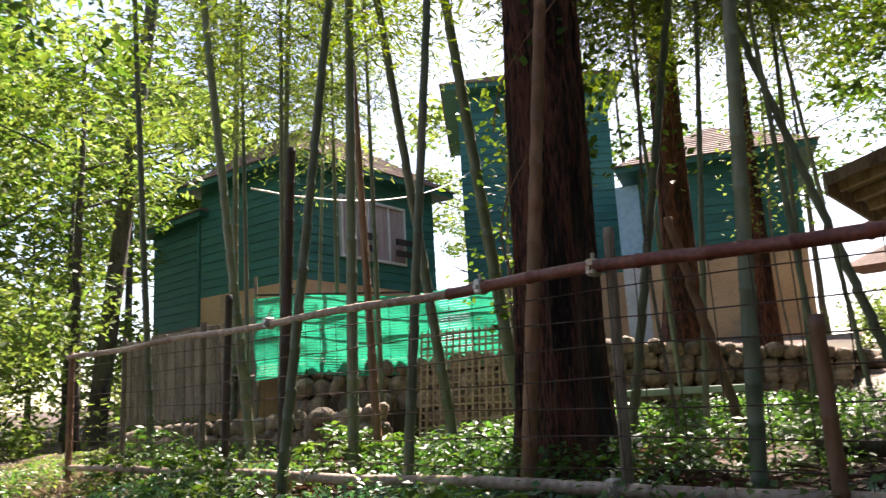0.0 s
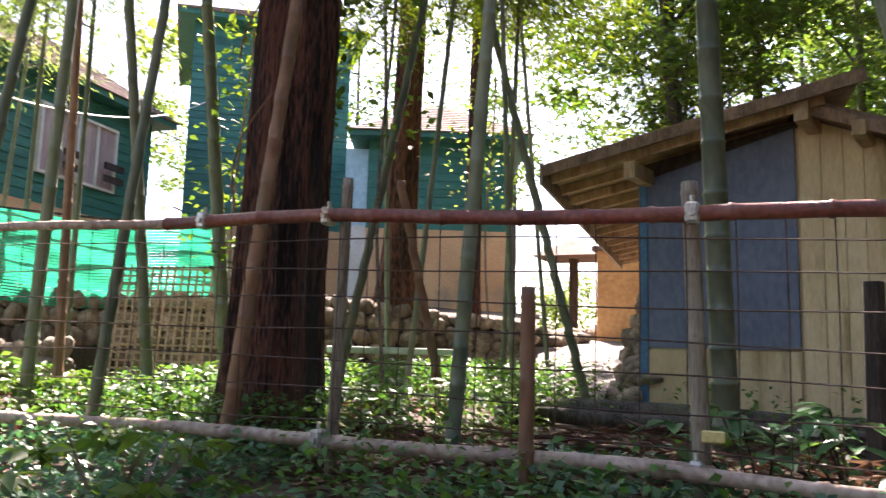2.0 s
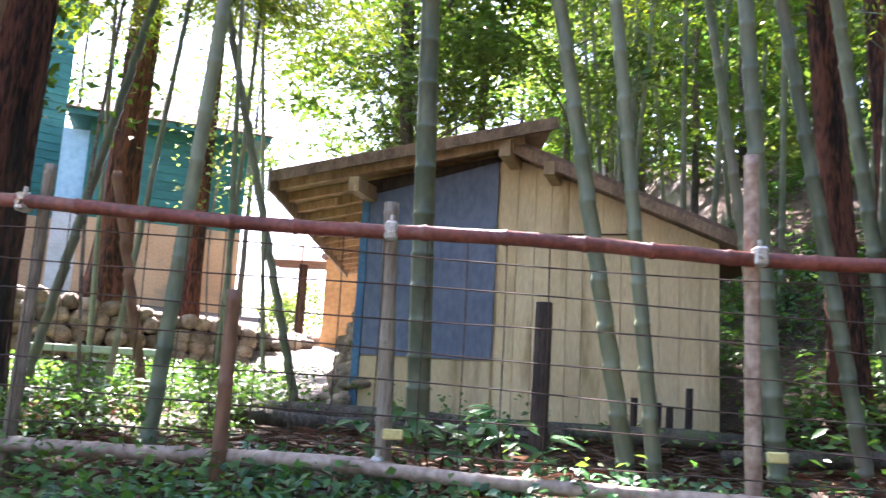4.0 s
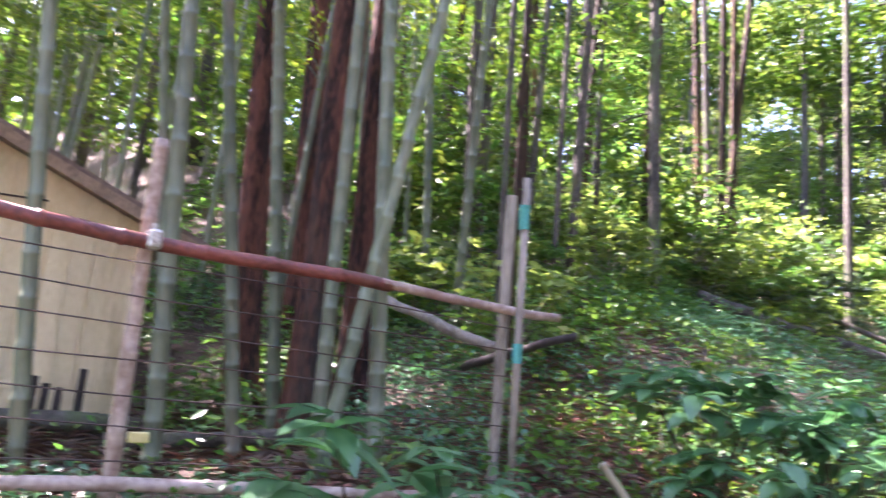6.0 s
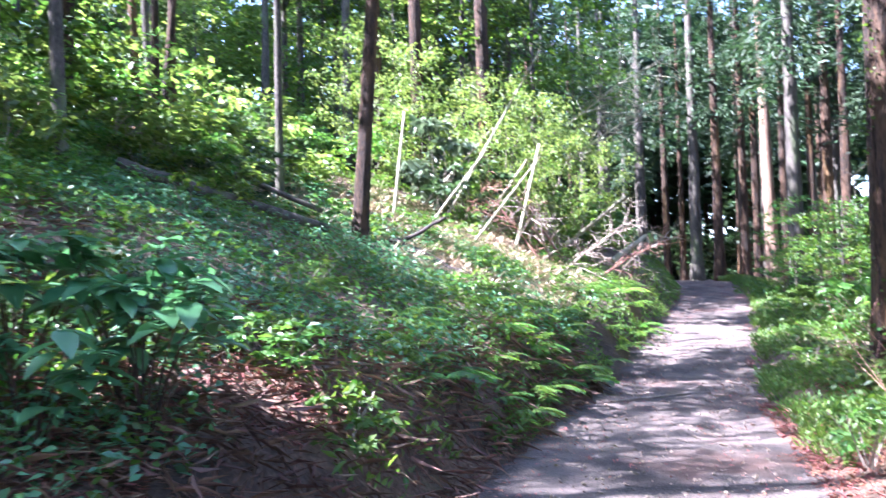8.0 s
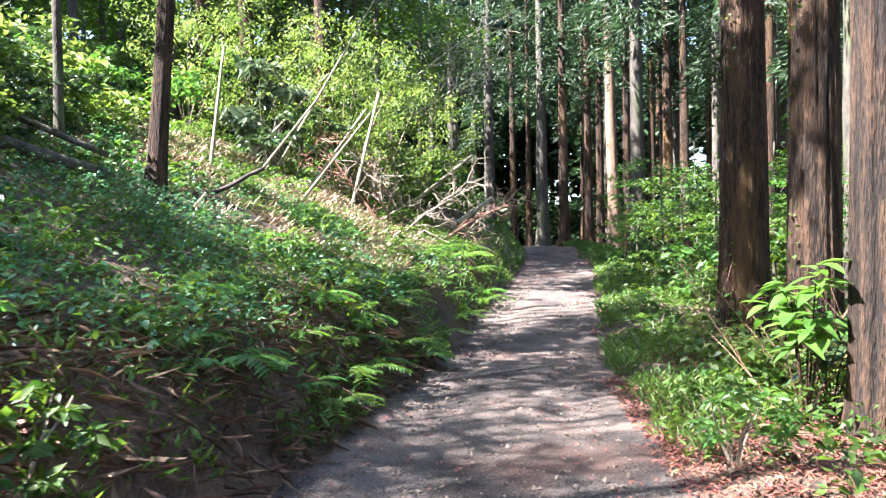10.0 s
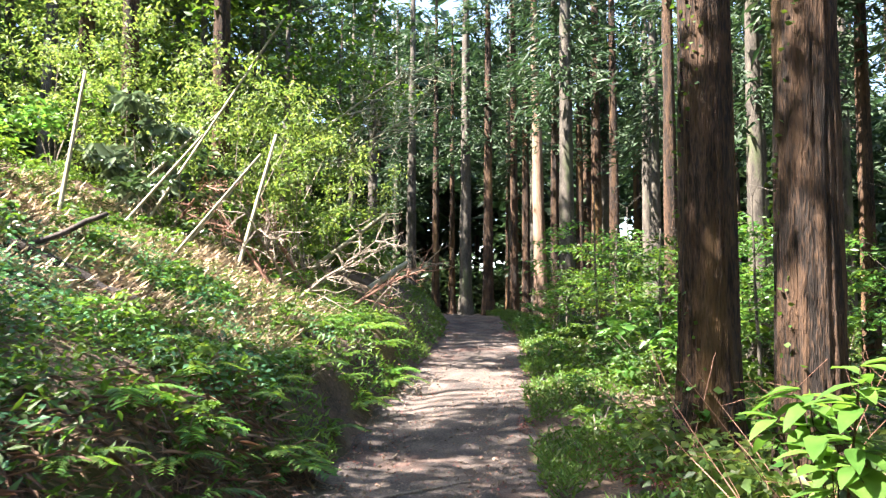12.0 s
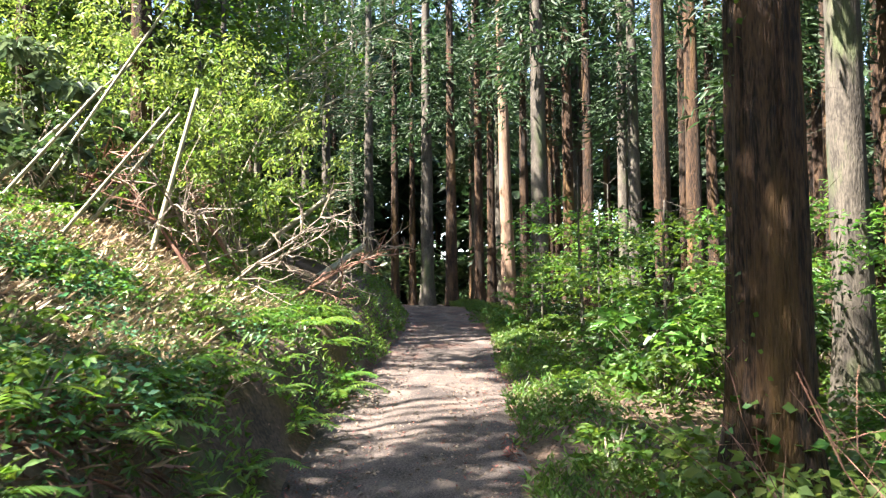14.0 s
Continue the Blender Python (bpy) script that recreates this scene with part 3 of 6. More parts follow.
# leafy boughs that hang into the view above the fence
for i, (x, y, h) in enumerate(((-5.3, -0.7, 5.4), (-5.7, 0.0, 5.6), (-6.2, -1.3, 5.8), (-5.1, -1.5, 5.2), (-6.6, -0.4, 6.2), (-7.4, -0.2, 6.6))):
    bamboo(x, y, (0.06 * math.sin(i * 2.4), 0.10 * math.cos(i * 1.9)), 0.026, 230 + i, h, None, 3.4, from_z=3.2)
for i, (x, y, lean) in enumerate(((-12.4, 1.0, -0.15), (-13.2, 1.3, -0.20), (-13.8, 1.0, -0.27), (-12.9, 1.6, -0.10))):
    bamboo(x, y, (0.02, lean), 0.032, 260 + i, 9.5, None, 2.0, "leafy bamboo leaning over the lane behind the shed", from_z=3.6)
for i, (x, y, h) in enumerate(((-4.3, -4.4, 6.2), (-5.2, -4.0, 6), (-4.5, -5.3, 6.2), (-5.6, -5.2, 6.4), (-6.2, -6.5, 7))):
    bamboo(x, y, (0.05 * math.sin(i * 2.4 + 1), 0.08 * math.cos(i * 1.9)), 0.03, 240 + i, h, None, 1.3, from_z=3.3, leaf_mat_=LEAF_LIGHT)
for i, (x, y, h) in enumerate(((-9.2, 2.4, 9), (-10.0, 3.6, 10), (-9.8, 1.0, 9), (-11.2, 2.8, 10), (-8.6, 4.0, 9), (-12.0, 4.6, 11), (-7.4, 5.0, 9), (-10.8, 5.6, 10), (-8.0, 6.0, 10))):
    bamboo(x, y, (0.06 * math.sin(i * 2.4 + 1), 0.08 * math.cos(i * 1.9)), 0.036, 250 + i, h, None, 0.75, from_z=2.6, leaf_mat_=(LEAF_BAMBOO, LEAF_LIGHT)[i % 2])
# old brown and charred culms
bamboo(-3.40, -0.78, (-0.061, 0.078), 0.043, 200, 7.5, CULM_OLD, 0, "old brown bamboo pole leaning beside the big redwood trunk")
bamboo(-3.60, -3.36, (-0.034, 0.023), 0.050, 201, 2.9, CULM_DARK, 0, "dark dead bamboo stump with a jagged top")
bamboo(-3.34, -3.78, (-0.023, 0.013), 0.035, 202, 1.7, CULM_DARK, 0, "dark dead bamboo stump with a jagged top")
bamboo(-3.81, -2.45, (0.023, -0.019), 0.034, 203, 4.5, CULM_OLD, 0, "old brown bamboo culm among the green ones")
bamboo(-4.94, -0.22, (0.094, -0.199), 0.036, 204, 1.6, CULM_OLD, 0, "short leaning bamboo pole behind the fence")

# ---------------- redwood and cedar trunks ----------------
def furrowed_trunk(name, label, x, y, radius, height, lean, seed, mat, flare=0.45, sides=72, steps=70, top=0.62, cut=False):
    r = np.random.default_rng(seed)
    t = thing(name, label, "tree", (x, y, gz(x, y)))
    z = np.concatenate([np.linspace(0, 4.2, int(steps * 0.75)), np.linspace(4.5, height, steps - int(steps * 0.75))]) if height > 5 else np.linspace(0, height, steps)
    ang = np.arange(sides) * 2 * np.pi / sides
    ph = np.cumsum(r.normal(0, 0.16, (len(z), 6)), axis=0)
    freq = np.array([5, 9, 13, 19, 25, 31])
    amp = np.array([0.035, 0.035, 0.04, 0.045, 0.045, 0.04])
    v = []
    for i, q in enumerate(z):
        wave = sum(amp[k] * np.abs(np.sin(freq[k] * ang / 2 + ph[i, k] + k)) for k in range(6)) - 0.10
        butt = flare * math.exp(-q / 0.45) * (1 + 0.25 * np.sin(5 * ang + 1) + 0.12 * np.sin(9 * ang))
        rr = radius * (1 - (1 - top) * q / height) * (1 + 1.5 * wave + butt)
        v.append(np.stack([q * lean[0] + rr * np.cos(ang), q * lean[1] + rr * np.sin(ang), np.full(sides, q - 0.12)], 1))
    f = [(sides * k + i, sides * k + (i + 1) % sides, sides * k + sides + (i + 1) % sides, sides * k + sides + i) for k in range(len(z) - 1) for i in range(sides)]
    f.append(tuple(sides * (len(z) - 1) + i for i in range(sides)))
    part("trunk", Geo().add(np.concatenate(v), f), mat, t, smooth=True)
    return t


def ivy(parent, radius, lean, z0, z1, n, seed, mat, around=(0, 6.28), leaf=0.08):
    r = np.random.default_rng(seed)
    z = r.uniform(z0, z1, n)
    a = r.uniform(*around, n) + 0.5 * np.sin(z * 2)
    rr = radius * r.uniform(0.98, 1.3, n)
    p = np.stack([z * lean[0] + rr * np.cos(a), z * lean[1] + rr * np.sin(a), z], 1)
    part("ivy", leaves_mesh("ivy", p, leaf, mat, 0.8, up=0.2, r=r), mat, parent, "climbing green ivy")


big = furrowed_trunk("redwood_tree", "massive redwood trunk with deeply furrowed red-brown bark", -3.95, -0.92, 0.245, 13, (-0.012, 0.017), 3, BARK_RED)
ivy(big, 0.27, (-0.012, 0.017), 1.4, 5, 190, 5, LEAF_BROAD, (2.6, 4.2))
ivy(big, 0.27, (-0.012, 0.017), 2.6, 5.5, 90, 6, LEAF_BROAD, (0.3, 1.6))
g = Geo()
for k in range(3):
    a = np.linspace(4.4 + k, 7.0 + k, 14)
    tube(g, np.stack([0.285 * np.cos(a), 0.285 * np.sin(a), 1.2 + 0.7 * k + 0.35 * (a - 4.4)], 1), 0.006, 4)
part("vine", g, TWIG_RED, big, "thin reddish vine round the trunk")
p = crown_points(7000, 2.6, 40, np.random.default_rng(8), 0.8) + np.array([0, 0, 9.5])
part("crown", leaves_mesh("crown", p, 0.3, NEEDLE, 0.3), NEEDLE, big)
furrowed_trunk("redwood_tree", "topped redwood trunk with red shredded bark on the stone wall", -8.0, -2.15, 0.165, 4.4, (-0.01, 0.02), 13, BARK_RED, 0.7, 40, 40, 0.85).location.z = 1.95
furrowed_trunk("redwood_tree", "slim redwood trunk with red bark beside the tan house", -9.0, -1.65, 0.105, 5.2, (0, 0.01), 14, BARK_RED, 0.5, 36, 36).location.z = 1.7
for x, y, r0, lean, s in ((-4.55, 4.47, 0.12, (0.002, 0.004), 15), (-5.57, 4.44, 0.105, (-0.015, -0.042), 16), (-4.90, 5.00, 0.10, (-0.006, -0.01), 17), (-6.6, 5.3, 0.10, (-0.01, -0.03), 18)):
    furrowed_trunk("redwood_tree", "redwood trunk with reddish stringy bark in the bamboo grove", x, y, r0, 12, lean, s, BARK_RED, 0.6, 40, 50)
furrowed_trunk("cedar_tree", "large cedar trunk with brown fibrous bark at the trackside", 2.78, 13.42, 0.24, 14, (0.004, -0.004), 21, BARK_CEDAR, 0.75)
furrowed_trunk("cedar_tree", "large cedar trunk with brown fibrous bark at the trackside", 3.05, 11.96, 0.215, 14, (0.008, -0.004), 22, BARK_CEDAR, 0.4)
furrowed_trunk("cedar_tree", "large cedar trunk with brown fibrous bark at the trackside", 2.82, 9.85, 0.20, 14, (0.005, -0.002), 23, BARK_CEDAR, 0.4)
furrowed_trunk("cedar_tree", "bare grey-brown trunk leaning downhill on the bank", -3.94, 12.85, 0.10, 10, (0.066, 0.028), 24, BARK_CEDAR, 0.4, 30, 40)
for x, y, r0, s0 in ((-5.6, 20.2, 0.15, 31), (-4.3, 21.5, 0.17, 32), (-7.6, 22.5, 0.16, 33)):
    furrowed_trunk("cedar_tree", "reddish bare cedar trunk among the brush on the bank", x, y, r0, 13, (-0.012, -0.005), s0, BARK_CEDAR, 0.4, 36, 40)
for i, (x, y, r0) in enumerate(((-6.04, 8.28, 0.055), (-6.87, 12.31, 0.06), (-6.38, 7.06, 0.055), (-7.2, 10.9, 0.095), (-5.0, 6.4, 0.03), (-4.5, 6.1, 0.025), (-5.6, 7.6, 0.03), (-8.2, 9.2, 0.07), (-7.8, 13.4, 0.06), (-9.0, 11.4, 0.08))):
    furrowed_trunk("young_tree", "slim bare tree trunk rising from the undergrowth", x, y, r0, 11, (0.03 * math.sin(3 * i), 0.03 * math.cos(2 * i)), 60 + i, (BARK_GREY, BARK_CEDAR)[i % 2], 0.2, 14, 24, 0.5)
# unseen crown lobes and boughs, added to shade the cedar trunks and near track
bank_tree = bpy.data.objects["cedar_tree.003"]
p = crown_points(5200, 1.0, 80, np.random.default_rng(25), 1.0) * np.array([2.4, 2.6, 1.8]) + np.array([2.6, -1.3, 8.2])
p2 = crown_points(7200, 1.0, 95, np.random.default_rng(29), 1.0) * np.array([2.4, 2.7, 1.6]) + np.array([-1.9, -2.3, 8.4])
p = np.concatenate([p, p2])
part("crown", leaves_mesh("crown", p, 0.2, LEAF_BROAD), LEAF_BROAD, bank_tree)
g = Geo()
for k in range(5):
    limb(g, (0.066 * (6 + k * 0.6), 0.028 * (6 + k * 0.6), 6 + k * 0.6), (1.0, -0.9 + 0.3 * k, 0.5), 2.6, 0.035, np.random.default_rng(26 + k))
tagged(part("bough", g, BARK_CEDAR, bank_tree), kind="stuff")
for ob, r0, s0 in ((bpy.data.objects["cedar_tree"], 0.24, 27), (bpy.data.objects["cedar_tree.001"], 0.21, 28)):
    ivy(ob, r0, (0.005, -0.004), 0.3, 6, 260, s0, LEAF_BROAD, (2.2, 3.9), 0.05)
    ivy(ob, r0 * 1.2, (0.005, -0.004), 0.0, 0.8, 120, s0 + 4, LEAF_SHRUB, (2.2, 6.0), 0.09)

# ---------------- fence along the track ----------------
FX = -3.0
fence = thing("fence", "rustic fence of red and pale poles with rusty wire mesh", "fence", (FX, 0, 0))


def top_z(y):
    return float(np.interp(y, [-6.2, 0, 1.5, 3.0, 5.1], [2.08, 2.0, 1.945, 1.905, 1.875]))


def low_z(y):
    return float(np.interp(y, [-6.2, 0, 1.5, 5.1], [1.03, 1.05, 1.04, 0.93]))


def pole_geo(y0, y1, zf, radius, seed, gap=0.3, dx=0.0):
    r = np.random.default_rng(seed)
    pts, rad = [], []
    y = y0
    while y < y1:
        sag = 0.008 * math.sin(3 * y + seed)
        for d, q in ((0, 0.98), (0.008, 1.13), (0.018, 1.13), (0.028, 0.98), (0.12, 1.0)):
            if y + d < y1:
                pts.append((dx + sag, y + d, zf(y + d) + sag))
                rad.append(radius * q)
        y += gap * r.uniform(0.8, 1.2)
    pts.append((dx, y1, zf(y1)))
    rad.append(radius)
    return tube(Geo(), pts, rad, 10)


part("rail", pole_geo(-6.2, -0.72, top_z, 0.024, 1), PIPE_PALE, fence, "weathered pale rail", True)
part("rail", pole_geo(-0.9, 4.05, top_z, 0.030, 2), PIPE_RED, fence, "red-brown ringed rail", True)
part("rail", pole_geo(4.0, 5.15, top_z, 0.024, 3, 0.5), PIPE_PALE, fence, "pale grey rail end", True)
part("rail", pole_geo(-6.2, 1.6, low_z, 0.030, 4), PIPE_PALE, fence, "pale lower rail", True)
part("rail", pole_geo(1.4, 5.1, low_z, 0.027, 5, 0.45, 0.03), PIPE_PALE, fence, "pale lower rail", True)


def wood_post(y, x, top, radius, mat, label, lean=(0, 0), seed=1, rings=True):
    z0 = gz(FX + x, y)
    h = top - z0
    g = culm_geo(h, radius, lean, seed, gap=0.33) if rings else tube(Geo(), [(0, 0, -0.1), (lean[0] * h, lean[1] * h, h)], [radius, radius * 0.92], 10)
    ob = part("post", g, mat, fence, label, True)
    ob.location = (x, y, z0)
    return ob


wood_post(0.05, -0.06, 2.39, 0.028, WOOD_OLD, "grey bamboo post", (0, 0.02), 1)
wood_post(1.56, -0.06, 2.30, 0.034, WOOD_OLD, "grey bamboo post", (0, -0.03), 2)
wood_post(2.95, -0.06, 2.28, 0.034, PIPE_PALE, "pale bamboo post", (0, 0.0), 3)
wood_post(0.94, 0.03, 1.71, 0.031, CULM_OLD, "short brown post with a cut top", (0, 0), 4)
wood_post(-6.1, 0.0, 2.10, 0.035, CULM_OLD, "brown end post", (0, 0), 5)
wood_post(-3.6, -0.05, 2.35, 0.03, WOOD_OLD, "thin grey post", (0, 0.01), 6)
wood_post(-5.0, -0.05, 2.4, 0.028, WOOD_OLD, "thin grey post", (0, 0), 7)
post = wood_post(4.83, 0.05, 2.58, 0.022, WOOD_OLD, "split grey wooden post", (0, -0.01), 8, False)
part("post", tube(Geo(), [(0, 0, 0.2), (0, 0.01, 1.85)], 0.03, 8), WOOD_OLD, fence, "split grey wooden post").location = (-0.06, 4.80, gz(-3.06, 4.8) - 0.3)
part("tape", tube(Geo(), [(0, 0, 0), (0, 0.0, 0.13)], 0.027, 10), TAPE, fence, "teal tape round the post").location = (0.05, 4.81, 2.30)
part("tape", tube(Geo(), [(0, 0, 0), (0, 0.0, 0.10)], 0.026, 10), TAPE, fence, "teal tape round the post").location = (0.05, 4.82, 1.60)
clamp = Geo()
box(clamp, (-0.036, -0.026, -0.036), (0.036, 0.026, 0.042), None, 0.01)
tube(clamp, [(0.03, 0, 0), (0.05, 0, 0)], 0.012, 8)
tube(clamp, [(0, 0, 0.04), (0.0, 0, 0.068)], 0.009, 8)
clamp_mesh = clamp.mesh("clamp", STEEL)
for y, zf in ((0.02, top_z), (1.54, top_z), (2.96, top_z), (0.02, low_z), (1.54, low_z), (-0.66, top_z), (-2.2, low_z), (-2.6, top_z)):
    part("clamp", clamp_mesh, STEEL, fence, "galvanised pipe clamp").location = (0.0, y, zf(y))
tag = box(Geo(), (-0.010, -0.038, -0.020), (0.010, 0.038, 0.020), None, 0.005)
for y in (1.60, 3.0):
    part("tag", tag, TAG, fence, "small pale yellow tag plate").location = (0.05, y, 1.17)
r = np.random.default_rng(31)
for k in range(7):
    pts = [(0.012 + 0.006 * math.sin(4 * y + k), y, low_z(y) + (top_z(y) - low_z(y)) * (k + 0.65) / 7.4 + 0.008 * math.sin(2.3 * y + 2 * k)) for y in np.arange(-6.1, 4.95, 0.18)]
    part("wire", tube(Geo(), pts, 0.0030, 4), WIRE, fence)
wire_up = tube(Geo(), [(0, 0, 0), (0.004, 0, 0.3), (0, 0.003, 0.6), (0, 0, 0.93)], 0.0025, 4).mesh("wire", WIRE)
for y in np.arange(-6.0, 2.2, 0.16):
    ob = part("wire", wire_up, WIRE, fence)
    ob.location = (0.012, y + r.normal(0, 0.006), low_z(y))
    ob.scale.z = (top_z(y) - low_z(y)) / 0.93
# short dark posts and logs behind the fence
for x, y, h, rad, lab in ((-4.33, 2.22, 0.88, 0.052, "short charred dark wooden post behind the fence"),):
    p = thing("wooden_post", lab, "post", (x, y, gz(x, y)))
    part("post", tube(Geo(), [(0, 0, -0.1), (0.005, 0.01, h * 0.5), (0.0, 0.015, h)], [rad, rad * 0.97, rad * 0.93], 9), WOOD_DARK, p)
for k, (y, h) in enumerate(((3.02, 0.30), (3.09, 0.26), (3.17, 0.24), (3.30, 0.36), (2.93, 0.28))):
    p = thing("wooden_stake", "short dark wooden stake beside the shed wall", "stake", (-5.45, y, gz(-5.45, y)), group="stakes by the shed")
    part("stake", tube(Geo(), [(0, 0, -0.1), (0, 0.01, h)], [0.028, 0.024], 7), WOOD_DARK, p)


def log(name, label, a, b, radius, mat, seed=0, sag=0.0, rings=False):
    a, b = Vector(a), Vector(b)
    r = np.random.default_rng(seed)
    t = thing(name, label, "log", a)
    n = 9
    pts = [np.array((b - a) * (k / (n - 1))) + np.array([0, 0, -sag * 4 * (k / (n - 1)) * (1 - k / (n - 1))]) + r.normal(0, radius * 0.18, 3) for k in range(n)]
    rad = radius * np.linspace(1.08, 0.85, n) * r.uniform(0.94, 1.06, n)
    part("log", tube(Geo(), pts, rad, 10), mat, t, smooth=True)
    return t


def on(x, y, up=0.0):
    return (x, y, gz(x, y) + up)


log("log", "long dark log lying in front of the shed", on(-5.35, 0.2, 0.07), on(-4.95, 3.6, 0.07), 0.07, BARK_GREY, 1)
log("log", "long dark log lying in front of the shed", on(-5.15, 0.1, 0.05), on(-4.75, 2.4, 0.05), 0.055, BARK_GREY, 2)
log("log", "thin log lying at the foot of the grove", on(-4.6, 3.3, 0.05), on(-4.3, 4.6, 0.05), 0.05, BARK_GREY, 3)


# ---------------- shed with blue sheet and yellow planks ----------------
SA, SB = Vector((-6.40, 0.85, 0)), Vector((-5.75, 3.45, 0))
s_dir = (SB - SA).normalized()
s_rot = math.atan2(s_dir.y, s_dir.x)
shed = thing("shed", "small yellow plank shed with a blue-grey sheet and gable roof", "shed", (SA.x, SA.y, 0))
shed.rotation_euler.z = s_rot
# local x runs along the front wall, local y back into the shed
W, PEAK_X, PEAK_Z, L_Z, R_Z, DEEP, FLOOR = 2.82, 1.45, 3.20, 2.86, 2.58, 5.2, 1.0


def roof_z(x):
    return L_Z + (PEAK_Z - L_Z) * x / PEAK_X if x < PEAK_X else PEAK_Z + (R_Z - PEAK_Z) * (x - PEAK_X) / (W - PEAK_X)


def sloped_board(x0, x1, y0, y1, z0, cut=0.0):
    v = [(x0, y0, z0), (x1, y0, z0), (x1, y1, z0), (x0, y1, z0), (x0, y0, roof_z(x0) - cut), (x1, y0, roof_z(x1) - cut), (x1, y1, roof_z(x1) - cut), (x0, y1, roof_z(x0) - cut)]
    return Geo().add(v, [(3, 2, 1, 0), (4, 5, 6, 7), (0, 1, 5, 4), (1, 2, 6, 5), (2, 3, 7, 6), (3, 0, 4, 7)])


for x0, x1 in ((0.0, PEAK_X), (PEAK_X, W)):
    part("wall", sloped_board(x0, x1, 0.025, 0.10, 0.7), PLANK_YELLOW, shed)
part("wall", box(Geo(), (0.0, 0.10, 0.7), (0.08, DEEP, L_Z - 0.02)), PLANK_YELLOW, shed)
part("wall", box(Geo(), (W - 0.08, 0.10, 0.7), (W, DEEP, R_Z - 0.02)), PLANK_YELLOW, shed)
part("wall", box(Geo(), (0.08, DEEP - 0.08, 0.7), (W - 0.08, DEEP, R_Z - 0.05)), PLANK_YELLOW, shed)
r = np.random.default_rng(41)
x = 1.16
while x < W - 0.02:
    w = min(r.uniform(0.105, 0.15), W - x)
    part("plank", sloped_board(x + 0.003, x + w - 0.003, r.uniform(-0.006, 0.002), 0.025, 0.98 + r.uniform(-0.01, 0.02), 0.02), PLANK_YELLOW, shed)
    x += w
part("plank", box(Geo(), (0.03, -0.004, 0.98), (1.14, 0.025, 1.50), None, 0.004), PLANK_YELLOW, shed, "stained yellow base board")
for x0, x1 in ((0.035, 0.56), (0.57, 1.14)):
    part("sheet", sloped_board(x0, x1, -0.012, 0.014, 1.51, 0.02), SHEET_BLUE, shed, "grey-blue sheet panel")
part("trim", box(Geo(), (-0.035, -0.02, 0.95), (0.03, 0.05, L_Z)), TRIM_BLUE, shed, "blue painted corner post")
part("batten", box(Geo(), (1.15, -0.02, 2.50), (2.2, -0.008, 2.512)), WIRE, shed, "thin dark cable along the planks")


def roof_slab(x0, z0, x1, z1, y0, y1, thick):
    d = Vector((x1 - x0, 0, z1 - z0)).normalized()
    n = Vector((-d.z, 0, d.x)) * thick
    v = []
    for y in (y0, y1):
        for px, pz in ((x0, z0), (x1, z1)):
            v += [(px, y, pz), (px + n.x, y, pz + n.z)]
    return Geo().add(v, [(0, 2, 3, 1), (4, 5, 7, 6), (0, 4, 6, 2), (1, 3, 7, 5), (0, 1, 5, 4), (2, 6, 7, 3)])


# roof: the long slope hangs far out over the alley
SL = 0.148
EX = -0.68
Z0 = 2.985
part("roof", roof_slab(EX, Z0 + EX * SL + 0.06, PEAK_X + 0.22, Z0 + (PEAK_X + 0.22) * SL + 0.06, -0.42, DEEP + 0.3, 0.035), SHINGLE, shed, "weathered brown roof covering")
part("ceiling_board", roof_slab(EX + 0.02, Z0 + EX * SL + 0.035, PEAK_X + 0.2, Z0 + (PEAK_X + 0.2) * SL + 0.035, -0.40, DEEP + 0.28, 0.02), WOOD_TAN, shed, "tan boards under the eave")
for k in range(13):
    y = -0.32 + k * 0.45
    part("rafter", roof_slab(EX + 0.05, Z0 + EX * SL - 0.045, PEAK_X, Z0 + PEAK_X * SL - 0.045, y, y + 0.05, 0.078), WOOD_TAN, shed)
for y in (-0.43, DEEP + 0.3):
    part("bargeboard", roof_slab(EX, Z0 + EX * SL - 0.01, PEAK_X + 0.24, Z0 + (PEAK_X + 0.24) * SL - 0.01, y - 0.025, y, 0.085), WOOD_BROWN, shed)
part("gutter", box(Geo(), (EX - 0.03, -0.45, Z0 + EX * SL - 0.07), (EX, DEEP + 0.3, Z0 + EX * SL + 0.10)), WOOD_OLD, shed, "grey fascia board")
SR = (R_Z - PEAK_Z) / (W - PEAK_X)
part("roof", roof_slab(PEAK_X - 0.25, PEAK_Z - 0.08 - 0.25 * SR, W + 0.5, R_Z - 0.08 + 0.5 * SR, -0.28, DEEP + 0.2, 0.05), SHINGLE, shed, "lower brown roof slope")
part("bargeboard", roof_slab(PEAK_X - 0.25, PEAK_Z - 0.15 - 0.25 * SR, W + 0.5, R_Z - 0.15 + 0.5 * SR, -0.31, -0.27, 0.075), WOOD_BROWN, shed)
part("purlin", box(Geo(), (PEAK_X + 0.12, -0.36, PEAK_Z - 0.30), (PEAK_X + 0.20, 0.0, PEAK_Z - 0.20)), WOOD_TAN, shed)
part("purlin", box(Geo(), (PEAK_X - 0.22, -0.40, PEAK_Z - 0.16), (PEAK_X - 0.13, 0.0, PEAK_Z - 0.03)), WOOD_TAN, shed)
part("purlin", box(Geo(), (0.0, -0.40, L_Z - 0.07), (0.09, 0.0, L_Z + 0.05)), WOOD_TAN, shed)
